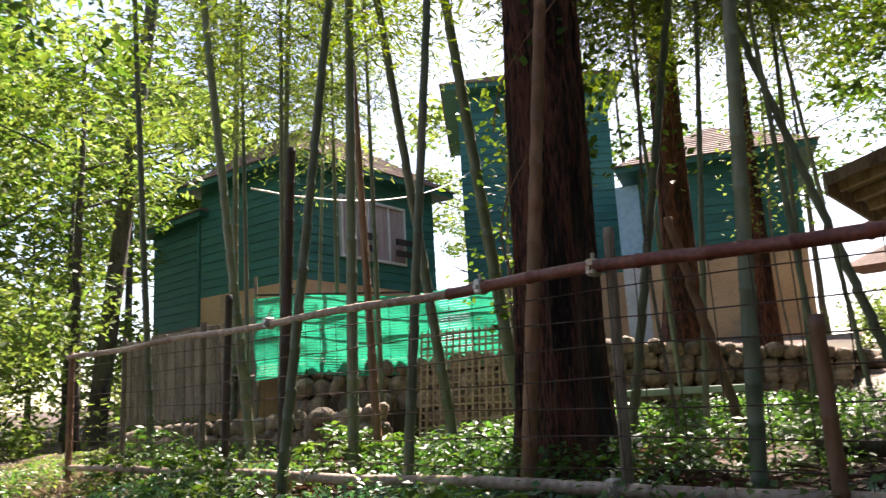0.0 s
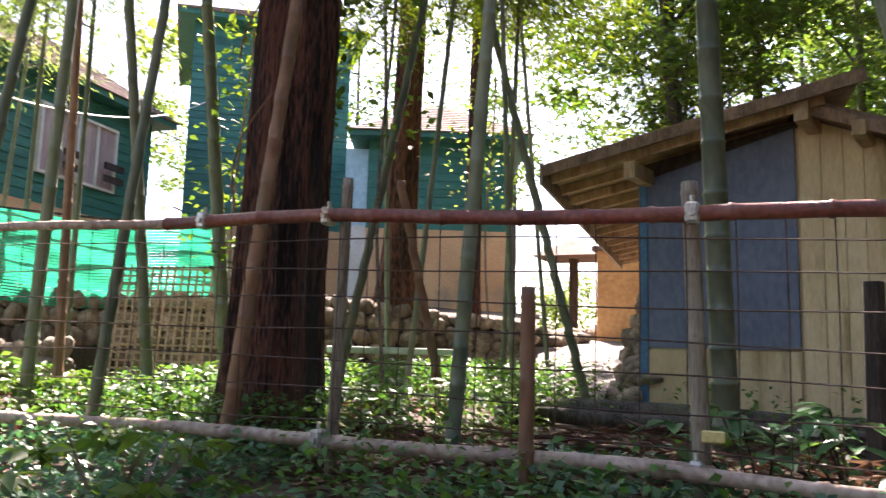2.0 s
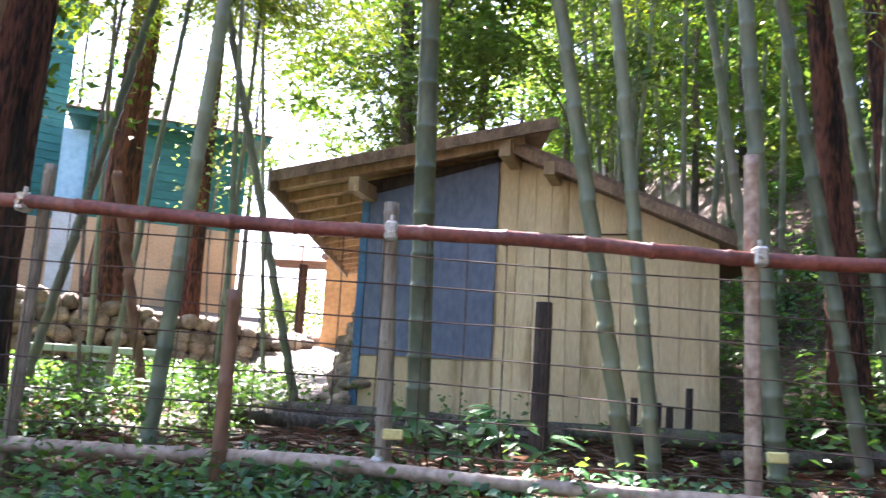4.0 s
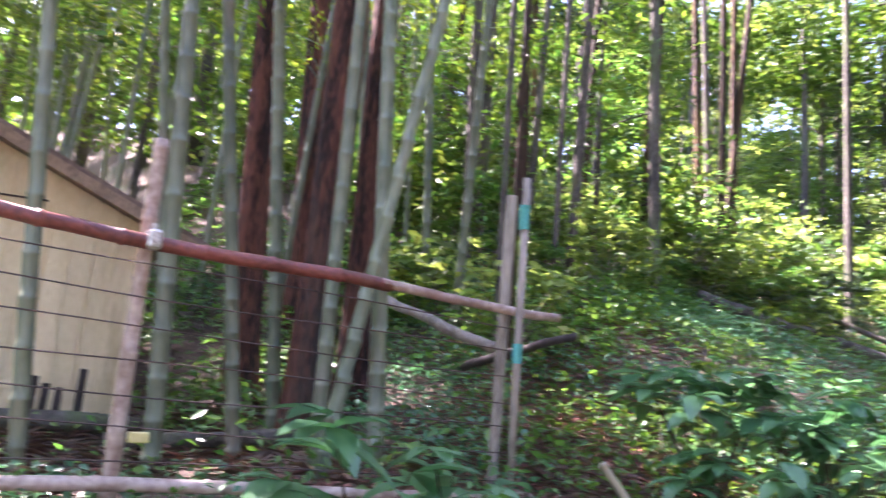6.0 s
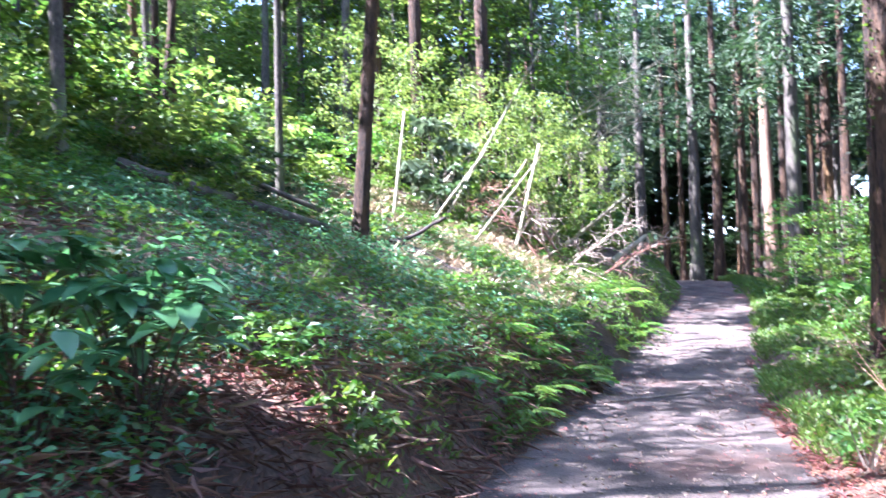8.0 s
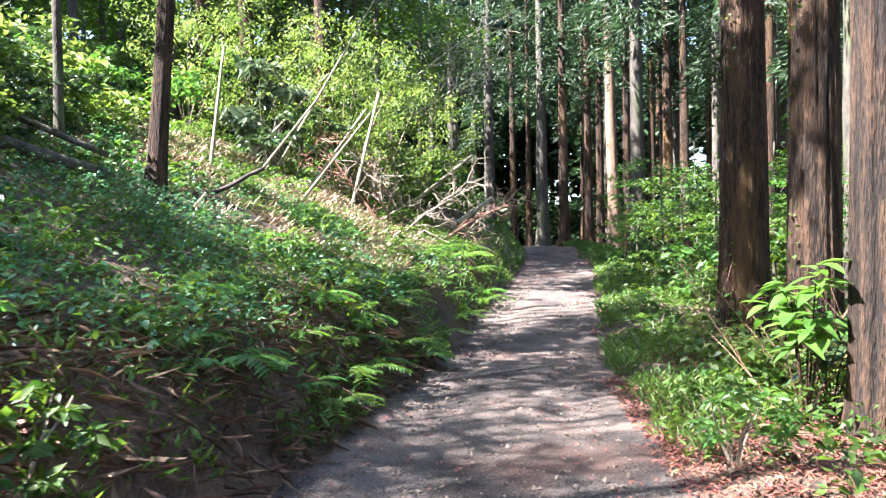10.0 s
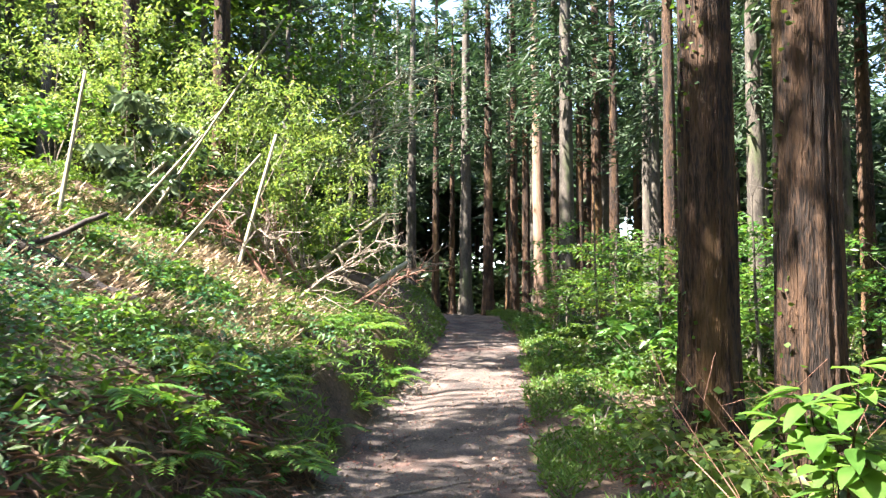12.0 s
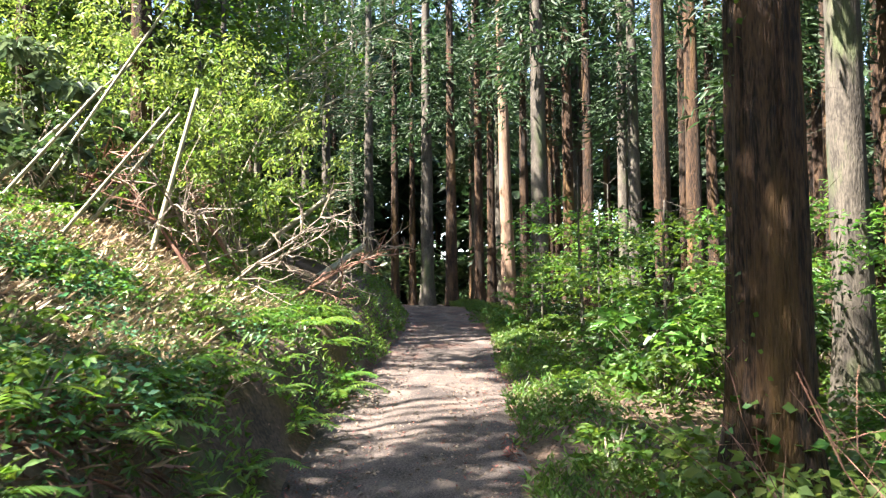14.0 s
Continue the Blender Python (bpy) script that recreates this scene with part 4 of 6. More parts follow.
part("fascia", Geo().add([(0.0, -0.03, L_Z - 0.02), (PEAK_X, -0.03, PEAK_Z - 0.02), (PEAK_X, 0.02, PEAK_Z - 0.02), (0.0, 0.02, L_Z - 0.02), (0.0, -0.03, 2.965), (PEAK_X, -0.03, 3.19), (PEAK_X, 0.02, 3.19), (0.0, 0.02, 2.965)], [(0, 3, 2, 1), (4, 5, 6, 7), (0, 1, 5, 4), (1, 2, 6, 5), (2, 3, 7, 6), (3, 0, 4, 7)]), WOOD_DARK, shed, "dark wall plate under the roof")
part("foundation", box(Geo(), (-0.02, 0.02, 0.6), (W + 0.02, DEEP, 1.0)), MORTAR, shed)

# the plan is a parallelogram: the sides run back at a slant to the front
for piece in shed.children:
    start = -0.43 if piece.name.split(".")[0] in ("roof", "ceiling_board", "rafter", "gutter", "bargeboard") else 0.1
    for v in piece.data.vertices:
        v.co.x -= 0.337 * max(0.0, v.co.y - start)


# ---------------- houses up the terrace ----------------
def frame_of(a, b):
    a, b = Vector(a), Vector(b)
    d = (b - a).normalized()
    return math.atan2(d.y, d.x), (b - a).length


def house(label, a, b, depth, z0, z_mid, z_top, roof_h, upper, lower, eave=0.45, board=0.2):
    """A house whose front runs from a to b; local y goes back. Lower plaster, upper lap siding, hipped shingle roof."""
    rot, w = frame_of(a, b)
    t = thing("house", label, "house", (a[0], a[1], 0))
    t.rotation_euler.z = rot
    part("wall", box(Geo(), (0, 0, z0 - 1.0), (w, depth, z_mid)), lower, t, "tan plastered lower wall")
    up = part("wall", box(Geo(), (0.02, 0.02, z_mid), (w - 0.02, depth - 0.02, z_top)), upper, t, "dark green upper wall")
    z = z_mid
    mesh_f = mesh_s = None
    while z < z_top - 0.02:
        h = min(board, z_top - z)
        if mesh_f is None:
            prof = lambda L: Geo().add([(0, 0.0, 0), (L, 0.0, 0), (L, 0.02, h), (0, 0.02, h), (0, 0.03, 0), (L, 0.03, 0), (L, 0.03, h), (0, 0.03, h)],
                                       [(0, 1, 2, 3), (7, 6, 5, 4), (0, 4, 5, 1), (3, 2, 6, 7), (1, 5, 6, 2), (0, 3, 7, 4)])
            mesh_f, mesh_s = prof(w).mesh("board", upper), prof(depth).mesh("board", upper)
        for m, o, q in ((mesh_f, (0, -0.005, z), 0), (mesh_s, (w + 0.005, 0, z), 90), (mesh_s, (-0.005, depth, z), -90)):
            ob = part("board", m, upper, t)
            ob.location, ob.rotation_euler.z = o, radians(q)
            ob.scale.z = h / board
        z += board
    e = eave
    v = [(-e, -e, z_top), (w + e, -e, z_top), (w + e, depth + e, z_top), (-e, depth + e, z_top),
         (-e, -e, z_top + 0.14), (w + e, -e, z_top + 0.14), (w + e, depth + e, z_top + 0.14), (-e, depth + e, z_top + 0.14)]
    part("eave", Geo().add(v, [(3, 2, 1, 0), (4, 5, 6, 7), (0, 1, 5, 4), (1, 2, 6, 5), (2, 3, 7, 6), (3, 0, 4, 7)]), WOOD_OLD if upper is not GREEN_SIDING else GREEN_SIDING, t, "painted eave")
    # hipped roof as stepped shingle courses
    n = 14
    k = min(w, depth) / 2 + e
    for i in range(n):
        u0, u1 = i / n, (i + 1.25) / n
        g = Geo()
        za, zb = z_top + 0.14 + roof_h * u0 + 0.02, z_top + 0.14 + roof_h * min(u1, 1) + 0.01
        ra, rb = k * u0, k * min(u1, 1)
        lo = [(-e - 0.05 + ra, -e - 0.05 + ra, za), (w + e + 0.05 - ra, -e - 0.05 + ra, za), (w + e + 0.05 - ra, depth + e + 0.05 - ra, za), (-e - 0.05 + ra, depth + e + 0.05 - ra, za)]
        hi = [(-e + rb, -e + rb, zb), (w + e - rb, -e + rb, zb), (w + e - rb, depth + e - rb, zb), (-e + rb, depth + e - rb, zb)]
        un = [(p[0], p[1], p[2] - 0.03) for p in lo]
        g.add(lo + hi + un, [(0, 1, 5, 4), (1, 2, 6, 5), (2, 3, 7, 6), (3, 0, 4, 7), (8, 9, 1, 0), (9, 10, 2, 1), (10, 11, 3, 2), (11, 8, 0, 3), (11, 10, 9, 8)])
        part("shingle_course", g, SHINGLE, t)
    return t


def window(parent, x0, x1, z0, z1, y=-0.03, shelf=True):
    wn_ = part("window", box(Geo(), (x0, y + 0.0, z0), (x1, y + 0.02, z1)), CURTAIN, parent, "window with pinkish curtain behind")
    fr = Geo()
    t = 0.06
    for lo, hi in (((x0 - t, y - 0.05, z0 - t), (x0, y + 0.03, z1 + t)), ((x1, y - 0.05, z0 - t), (x1 + t, y + 0.03, z1 + t)),
                   ((x0, y - 0.05, z1), (x1, y + 0.03, z1 + t)), ((x0, y - 0.05, z0 - t), (x1, y + 0.03, z0)),
                   (((x0 + x1) / 2 - 0.03, y - 0.045, z0), ((x0 + x1) / 2 + 0.03, y - 0.002, z1))):
        box(fr, lo, hi)
    part("frame", fr, WHITE_PAINT, wn_, "off-white window frame")
    if shelf:
        for k in range(2):
            part("rail", box(Geo(), (x0 + 0.6 * (x1 - x0), y - 0.2, z0 + 0.12 + 0.28 * k), (x1 + 0.15, y - 0.14, z0 + 0.26 + 0.28 * k)), WOOD_DARK, wn_, "dark wooden rail")


h2 = house("two-tone house, dark green boards above tan plaster, shingled hip roof", (-16.25, -7.2), (-17.7, -4.05), 4.5, 1.7, 4.34, 6.5, 1.3, GREEN_SIDING, TAN_WALL)
part("downpipe", tube(Geo(), [(2.6, -0.1, 1.8), (2.6, -0.1, 6.4)], 0.04, 8), TAN_WALL, h2)
# lit side face of the house: its brightness is put into pale wall colours
part("side_wall", box(Geo(), (-0.55, 0.1, 4.4), (0.0, 3.5, 6.3)), SKYLIT_WALL, h2, "side wall with skylight put into its pale blue colour")
part("side_wall", box(Geo(), (-0.55, 0.1, 1.5), (0.0, 3.5, 4.4)), WHITE_PAINT, h2, "lower side wall with its lit look put into off-white")
h3 = house("tall dark green boarded house on a tan base", (-14.75, -11.5), (-17.4, -8.5), 5, 2.4, 4.45, 9.6, 1.2, GREEN_SIDING, TAN_WALL, 0.4)
h1 = house("dark green boarded house with a window and brown shingle roof", (-9.35, -11.2), (-13.9, -11.8), 3.4, 2.3, 4.1, 6.6, 1.5, GREEN_SIDING, TAN_WALL, 0.4)
w1 = frame_of((-9.35, -11.2), (-13.9, -11.8))[1]
window(h1, 1.2, 2.0, 4.75, 6.05)
window(h1, 2.2, 3.3, 4.75, 6.05)
h1b = house("low green annexe with a small brown roof", (-8.9, -17.0), (-9.0, -14.6), 3, 2.4, 3.5, 6.0, 0.7, GREEN_SIDING, WOOD_OLD, 0.3)
part("downpipe", tube(Geo(), [(2.3, -0.08, 2.6), (2.3, -0.08, 6.0)], 0.04, 8), GREEN_SIDING, h1b)

# ---------------- stone walls, net, lattice, bench, alley ----------------
def stone_meshes(n, seed):
    out = []
    for k in range(n):
        r = np.random.default_rng(seed + k)
        v, f = [(0, 0, -0.5)], []
        rings, seg = 4, 7
        for i in range(1, rings):
            th = math.pi * i / rings
            for j in range(seg):
                a = 2 * math.pi * (j + 0.3 * (i % 2)) / seg
                q = r.uniform(0.84, 1.14)
                v.append((0.56 * q * math.sin(th) ** 0.7 * math.cos(a), 0.56 * q * math.sin(th) ** 0.7 * math.sin(a), -0.5 * math.cos(th)))
        v.append((0, 0, 0.5))
        last = len(v) - 1
        for j in range(seg):
            f.append((0, 1 + (j + 1) % seg, 1 + j))
            f.append((last, 1 + 2 * seg + j, 1 + 2 * seg + (j + 1) % seg))
            for i in range(rings - 2):
                a, b = 1 + i * seg, 1 + (i + 1) * seg
                f.append((a + j, a + (j + 1) % seg, b + (j + 1) % seg, b + j))
        out.append(Geo().add(v, f).mesh("stone", STONE, True))
    return out


STONES = stone_meshes(7, 300)


def stone_wall(label, a, b, za, zb, ha, hb, size, seed, thick=0.35, batter=0.12):
    """A dry wall of rounded stones from a to b; the earth core stands behind the stones."""
    r = np.random.default_rng(seed)
    rot, w = frame_of((*a, 0), (*b, 0))
    t = thing("stone_wall", label, "wall", (a[0], a[1], 0), kind="")
    t.rotation_euler.z = rot
    v = []
    for x, z, h in ((0, za, ha), (w, zb, hb)):
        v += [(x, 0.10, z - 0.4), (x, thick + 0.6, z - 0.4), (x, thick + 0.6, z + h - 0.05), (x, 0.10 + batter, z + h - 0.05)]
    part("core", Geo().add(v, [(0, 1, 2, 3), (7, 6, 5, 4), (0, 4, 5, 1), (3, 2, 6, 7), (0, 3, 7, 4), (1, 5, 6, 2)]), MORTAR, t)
    rows = max(2, int(max(ha, hb) / (size * 0.8)))
    for i in range(rows):
        x = -r.uniform(0, size * 0.4)
        while x < w:
            s = size * r.uniform(0.7, 1.3)
            u = (x + s / 2) / w
            z0, h = za + (zb - za) * u, ha + (hb - ha) * u
            ob = part("stone", STONES[int(r.integers(0, 7))], STONE, t)
            ob.location = (x + s / 2, 0.08 + batter * (i + 0.5) / rows + r.normal(0, 0.02), z0 + h * (i + 0.5) / rows + r.normal(0, 0.015))
            ob.rotation_euler = (r.uniform(-0.5, 0.5), r.uniform(-0.4, 0.4), r.uniform(0, 6.28))
            ob.scale = (s * 1.12, s * 1.02, h / rows * r.uniform(1.12, 1.4))
            x += s * 0.93
    return t


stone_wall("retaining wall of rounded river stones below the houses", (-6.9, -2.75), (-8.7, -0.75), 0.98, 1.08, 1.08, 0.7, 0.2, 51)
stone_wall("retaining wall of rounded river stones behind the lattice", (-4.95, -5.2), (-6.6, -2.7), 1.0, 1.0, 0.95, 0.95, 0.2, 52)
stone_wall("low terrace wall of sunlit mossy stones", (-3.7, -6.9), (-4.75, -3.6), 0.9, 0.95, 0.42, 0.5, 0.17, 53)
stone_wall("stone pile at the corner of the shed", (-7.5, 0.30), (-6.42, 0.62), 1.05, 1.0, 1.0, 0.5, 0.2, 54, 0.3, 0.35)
# terrace fill behind the walls
fill = Geo()
tx, ty = np.meshgrid(np.linspace(0, 1, 24), np.linspace(0, 1, 14))
P0, P1, P2, P3 = np.array((-4.6, -6.0)), np.array((-8.9, -0.9)), np.array((-17, -3.0)), np.array((-9.5, -14.0))
q = (1 - ty)[..., None] * ((1 - tx)[..., None] * P0 + tx[..., None] * P1) + ty[..., None] * ((1 - tx)[..., None] * P3 + tx[..., None] * P2)
hz = (1.86 - 0.25 * tx) + 0.75 * ty + 0.05 * bumps(q[..., 0], q[..., 1])
i = (np.arange(13)[:, None] * 24 + np.arange(23)).reshape(-1)
fill.add(np.concatenate([q.reshape(-1, 2), hz.reshape(-1, 1)], 1), np.stack([i, i + 1, i + 25, i + 24], 1).tolist())
tagged(part("terrace", fill, SOIL, smooth=True), "earth terrace behind the stone walls", "ground", kind="structure")

net = thing("shade_net", "bright green shade net hung along the terrace edge", "net", (-4.75, -5.6, 0))
net.rotation_euler.z = frame_of((-4.75, -5.6, 0), (-6.35, -3.35, 0))[0]
nl = frame_of((-4.75, -5.6, 0), (-6.35, -3.35, 0))[1]
nw = Geo()
for k in range(30):
    pts = [(x, 0.03 * math.sin(5 * x + 0.4 * k) , 1.80 + k * 0.030 + 0.03 * math.sin(3.1 * x) - 0.03 * k / 30 * x) for x in np.linspace(0, nl, 28)]
    nw.add(np.concatenate([np.array(pts) - [0, 0, 0.0125], np.array(pts) + [0, 0, 0.0125]]), [(i, i + 1, i + 29, i + 28) for i in range(27)])
part("mesh", nw, NET, net)
for x in (0.0, nl * 0.5, nl):
    part("stake", tube(Geo(), [(x, 0.05, 1.3), (x, 0.05, 2.95)], 0.02, 7), WOOD_OLD, net)
for k in range(3):
    part("string", tube(Geo(), [(0, 0.05, 2.3 + 0.22 * k), (nl / 2, 0.06, 2.22 + 0.22 * k), (nl, 0.05, 2.15 + 0.22 * k)], 0.012, 5), WOOD_DARK, net)

furrowed_trunk("pine_tree", "dark leaning pine trunk beyond the terrace", -5.9, -12.9, 0.17, 12, (-0.09, 0.035), 88, BARK_GREY, 0.3, 30, 40, 0.6)
bf0, bf1 = Vector((-4.5, -8.3, 1.72)), Vector((-5.1, -6.05, 1.86))
boards = thing("board_fence", "low fence of weathered grey upright boards on the terrace", "fence", bf0)
boards.rotation_euler.z = frame_of(bf0, bf1)[0]
bl = (bf1 - bf0).length
board_mesh = box(Geo(), (0, -0.01, -0.35), (0.145, 0.012, 0.72), None, 0.004).mesh("board", WOOD_OLD)
for k in range(int(bl / 0.155)):
    ob = part("board", board_mesh, WOOD_OLD, boards)
    ob.location = (k * 0.155, 0.004 * (k % 2), 0.14 * k * 0.155 / bl + 0.012 * math.sin(5 * k))
    ob.rotation_euler.y = 0.012 * math.sin(3 * k)
for z in (0.1, 0.52):
    part("rail", box(Geo(), (-0.03, 0.014, z), (bl, 0.05, z + 0.07)), WOOD_OLD, boards)

lat = thing("lattice_panel", "leaning lattice panel of thin pale bamboo laths", "trellis", (-5.05, -3.35, 1.0))
lat.rotation_euler = (radians(-8), 0, frame_of((-5.05, -3.35, 0), (-5.35, -2.45, 0))[0])
lath = box(Geo(), (0, -0.006, -0.008), (0.95, 0.006, 0.008)).mesh("lath", LATTICE)
lath_up = box(Geo(), (-0.008, -0.012, 0), (0.008, 0.0, 1.12)).mesh("lath", LATTICE)
for k in range(17):
    part("lath", lath, LATTICE, lat).location = (0, 0, 0.03 + k * 0.066)
for k in range(15):
    part("lath", lath_up, LATTICE, lat).location = (0.01 + k * 0.066, 0, 0)

bench = thing("bench", "narrow pale mint board bench before the stone wall", "bench", (-5.95, -1.75, 0))
bench.rotation_euler.z = frame_of((-5.95, -1.75, 0), (-6.65, -1.0, 0))[0]
part("seat", box(Geo(), (0, -0.12, 1.40), (1.1, 0.12, 1.46), None, 0.008), BENCH_PAINT, bench)
for x in (0.12, 0.55, 0.98):
    part("leg", box(Geo(), (x - 0.03, -0.08, 1.0), (x + 0.03, 0.08, 1.40)), WOOD_OLD, bench)

# alley that climbs between the wall and the shed
al = grid_mesh("alley", np.linspace(-26, -6.2, 50), np.linspace(-1.0, 0.6, 9), lambda X, Y: 0 * X, LANE)
co = np.empty(len(al.vertices) * 3)
al.vertices.foreach_get("co", co)
co = co.reshape(-1, 3)
ax = co[:, 0].copy()
co[:, 1] = co[:, 1] * 0.9 + (ax + 6.2) * 0.12
co[:, 2] = ground(ax, co[:, 1]) + 0.03 + 0.02 * bumps(ax * 2, co[:, 1] * 2)
al.vertices.foreach_set("co", co.reshape(-1))
al.update()
tagged(part("alley", al, LANE), "sunlit gravel lane climbing past the shed", "lane", kind="structure")
gate = thing("gate_post", "small roofed gate post at the end of the lane", "gate", (-20.4, -3.15, 2.0))
part("post", tube(Geo(), [(0, 0, -0.2), (0, 0, 2.0)], 0.13, 8), WOOD_DARK, gate)
part("foot", box(Geo(), (-0.22, -0.22, -0.2), (0.22, 0.22, 0.12)), WOOD_DARK, gate)
rf = Geo().add([(-0.9, -0.9, 2.0), (0.9, -0.9, 2.0), (0.9, 0.9, 2.0), (-0.9, 0.9, 2.0), (-0.2, 0, 2.5), (0.2, 0, 2.5)], [(3, 2, 1, 0), (0, 1, 5, 4), (2, 3, 4, 5), (1, 2, 5), (3, 0, 4)])
part("roof", rf, SHINGLE, gate)
ow = thing("garden_wall", "orange plastered wall beyond the shed", "wall", (-17.6, -1.9, 1.6))
part("wall", box(Geo(), (-0.15, 0, 0), (0.15, 4.0, 2.2), None, 0.02), ORANGE_WALL, ow)
part("coping", box(Geo(), (-0.25, -0.1, 2.2), (0.25, 4.1, 2.3)), SHINGLE, ow)
r = np.random.default_rng(61)
for k in range(26):
    x, y = -17.0 + r.normal(0, 1.6), -2.6 + r.normal(0, 0.5)
    b = part("boulder", STONES[k % 7], STONE)
    tagged(b, "pale sunlit boulder beside the lane", "boulder", "boulders by the lane")
    s = r.uniform(0.3, 0.7)
    b.matrix_basis = Matrix.Translation((x, y, gz(x, y) + 0.12)) @ Matrix.Rotation(r.uniform(0, 6), 4, "Z") @ Matrix.Diagonal((s, s, s * 0.7, 1))
cab = thing("cable", "thin pale cable slung between the houses and the trees", "cable")
tube_pts = [np.array((-4.6, -5.4, 3.9)) * (1 - u) + np.array((-15.0, -10.9, 7.6)) * u - np.array((0, 0, 0.5 * 4 * u * (1 - u))) for u in np.linspace(0, 1, 20)]
part("cable", tube(Geo(), tube_pts, 0.012, 4), WHITE_PAINT, cab)

# ---------------- trees: cedar plantation and wooded hillside ----------------
cedars = [cedar_tree("tall straight plantation cedar with a bare lower trunk", 15 + k, 0.17 + 0.02 * k, 6.5 - 0.6 * k, 1500, 400 + k, (BARK_CEDAR, BARK_CEDAR, BARK_GREY)[k % 3]) for k in range(3)]
spots = [(3.23, 26.6), (1.39, 34.3), (0.57, 35.0), (2.40, 35.6), (4.11, 36.2), (5.46, 17.2), (6.01, 18.4), (4.54, 33.2), (6.14, 30.1), (5.73, 33.6), (-0.6, 36.5), (-1.6, 37.5), (0.0, 39), (1.5, 40)]
r = np.random.default_rng(71)
# cedars below y = 9 are out of view, added for shade
for gx_ in np.arange(3.2, 24, 2.3):
    for gy_ in np.arange(-8, 46, 2.5):
        x, y = gx_ + r.normal(0, 0.5), gy_ + r.normal(0, 0.5)
        if x < 3.6 and y < 25 or math.hypot(x - 3, y - 12) < 1.8 or (y < 9 and x < 3.4):
            continue
        if r.uniform() < (0.9 if y > 14 else 0.6):
            spots.append((x, y))
for k in range(26):
    spots.append((r.uniform(-9, 3), r.uniform(38, 54)))
scatter(cedars, spots, "plantation cedars", sizes=(0.8, 1.15))
pale = cedar_tree("pale sunlit cedar trunk with flaking tan bark", 16, 0.23, 8, 2600, 410, BARK_PALE, lean=(-0.02, 0))
pale.location = on(3.14, 32.6)

broad = [broadleaf_tree("leafy broadleaf tree on the wooded hillside", 8 + k, 0.09 + 0.01 * k, 2.5, 2300, 0.18, (LEAF_BROAD, LEAF_LIGHT, LEAF_BROAD, LEAF_DARK)[k], BARK_GREY, 420 + k, 0.62) for k in range(4)]
r = np.random.default_rng(81)
spots = [(-3.6, 24.0), (-7.5, 23.4)]
while len(spots) < 42:
    x, y = r.uniform(-26, -5.5), r.uniform(6.5, 40)
    if min(math.hypot(x - a, y - b) for a, b in spots) > 1.7 and not (-16 < x < -2.5 and 9.5 < y < 21.5):
        spots.append((x, y))
scatter(broad, spots, "hillside trees", sizes=(0.75, 1.3))
far = [(-12.4, 0.4), (-13.8, 1.6), (-14.5, 0.0), (-20, 2.5), (-23, 4), (-19, 5), (-26, 1), (-14, 4.5), (-12.5, 6), (-16.5, 3.4), (-5.0, -11.5), (-4.0, -14), (-6.5, -16), (-2.5, -12), (-3, -18), (-7, -20), (-10, -21), (-13, -20), (-1, -16), (-20, -16), (-24, -12), (-27, -7), (-28, -2), (-24, -19), (-16, -22)]
scatter([copy_thing(b, Matrix()) for b in broad[:3]], far, "trees round the houses", sizes=(0.9, 1.5))

low_trees = [broadleaf_tree("small understory tree with low leafy boughs", 4.6 + 0.5 * k, 0.05, 1.7, 1300, 0.14, (LEAF_BROAD, LEAF_LIGHT, LEAF_SHRUB)[k], BARK_GREY, 440 + k, 0.5, 34) for k in range(3)]
r = np.random.default_rng(83)
spots = [(-10.5, 4.6), (-12, 3.0), (-13.5, 5.4), (-11.6, 6.8), (-15, 2.2), (-17.5, 4.4)]
while len(spots) < 46:
    x, y = r.uniform(-20, -5.0), r.uniform(6.5, 34)
    if (x < -6.6 or y > 17.5) and not (-12 < x < -2.5 and 10.5 < y < 20):
        spots.append((x, y))
scatter(low_trees, spots, "understory trees", sizes=(0.7, 1.3))
r = np.random.default_rng(85)
tall = [(-9, 23.5), (-12, 24), (-15, 22.5), (-11, 27), (-17, 26), (-7.5, 27.5), (-14, 30), (-9, 31), (-5.5, 24.8)]
scatter([copy_thing(broad[k], Matrix()) for k in (1, 0)], tall, "tall trees up the hillside", sizes=(1.45, 1.8))
for i in range(16):
    x, y = r.uniform(-12, -5.4), r.uniform(6.4, 14)
    furrowed_trunk("young_tree", "slim dark tree trunk on the wooded slope", x, y, r.uniform(0.03, 0.075), 10, (r.normal(0, 0.03), r.normal(0, 0.03)), 860 + i, (BARK_GREY, BARK_CEDAR)[i % 2], 0.2, 12, 20, 0.5)
behind = broadleaf_tree("tall leafy tree with a dark trunk behind the shed", 11.5, 0.17, 3.1, 9500, 0.17, LEAF_BROAD, BARK_GREY, 470, 0.56, 60, (0.0, -0.07), 0.8)
behind.location = on(-12.3, 0.7)
behind["group"] = "trees round the houses"
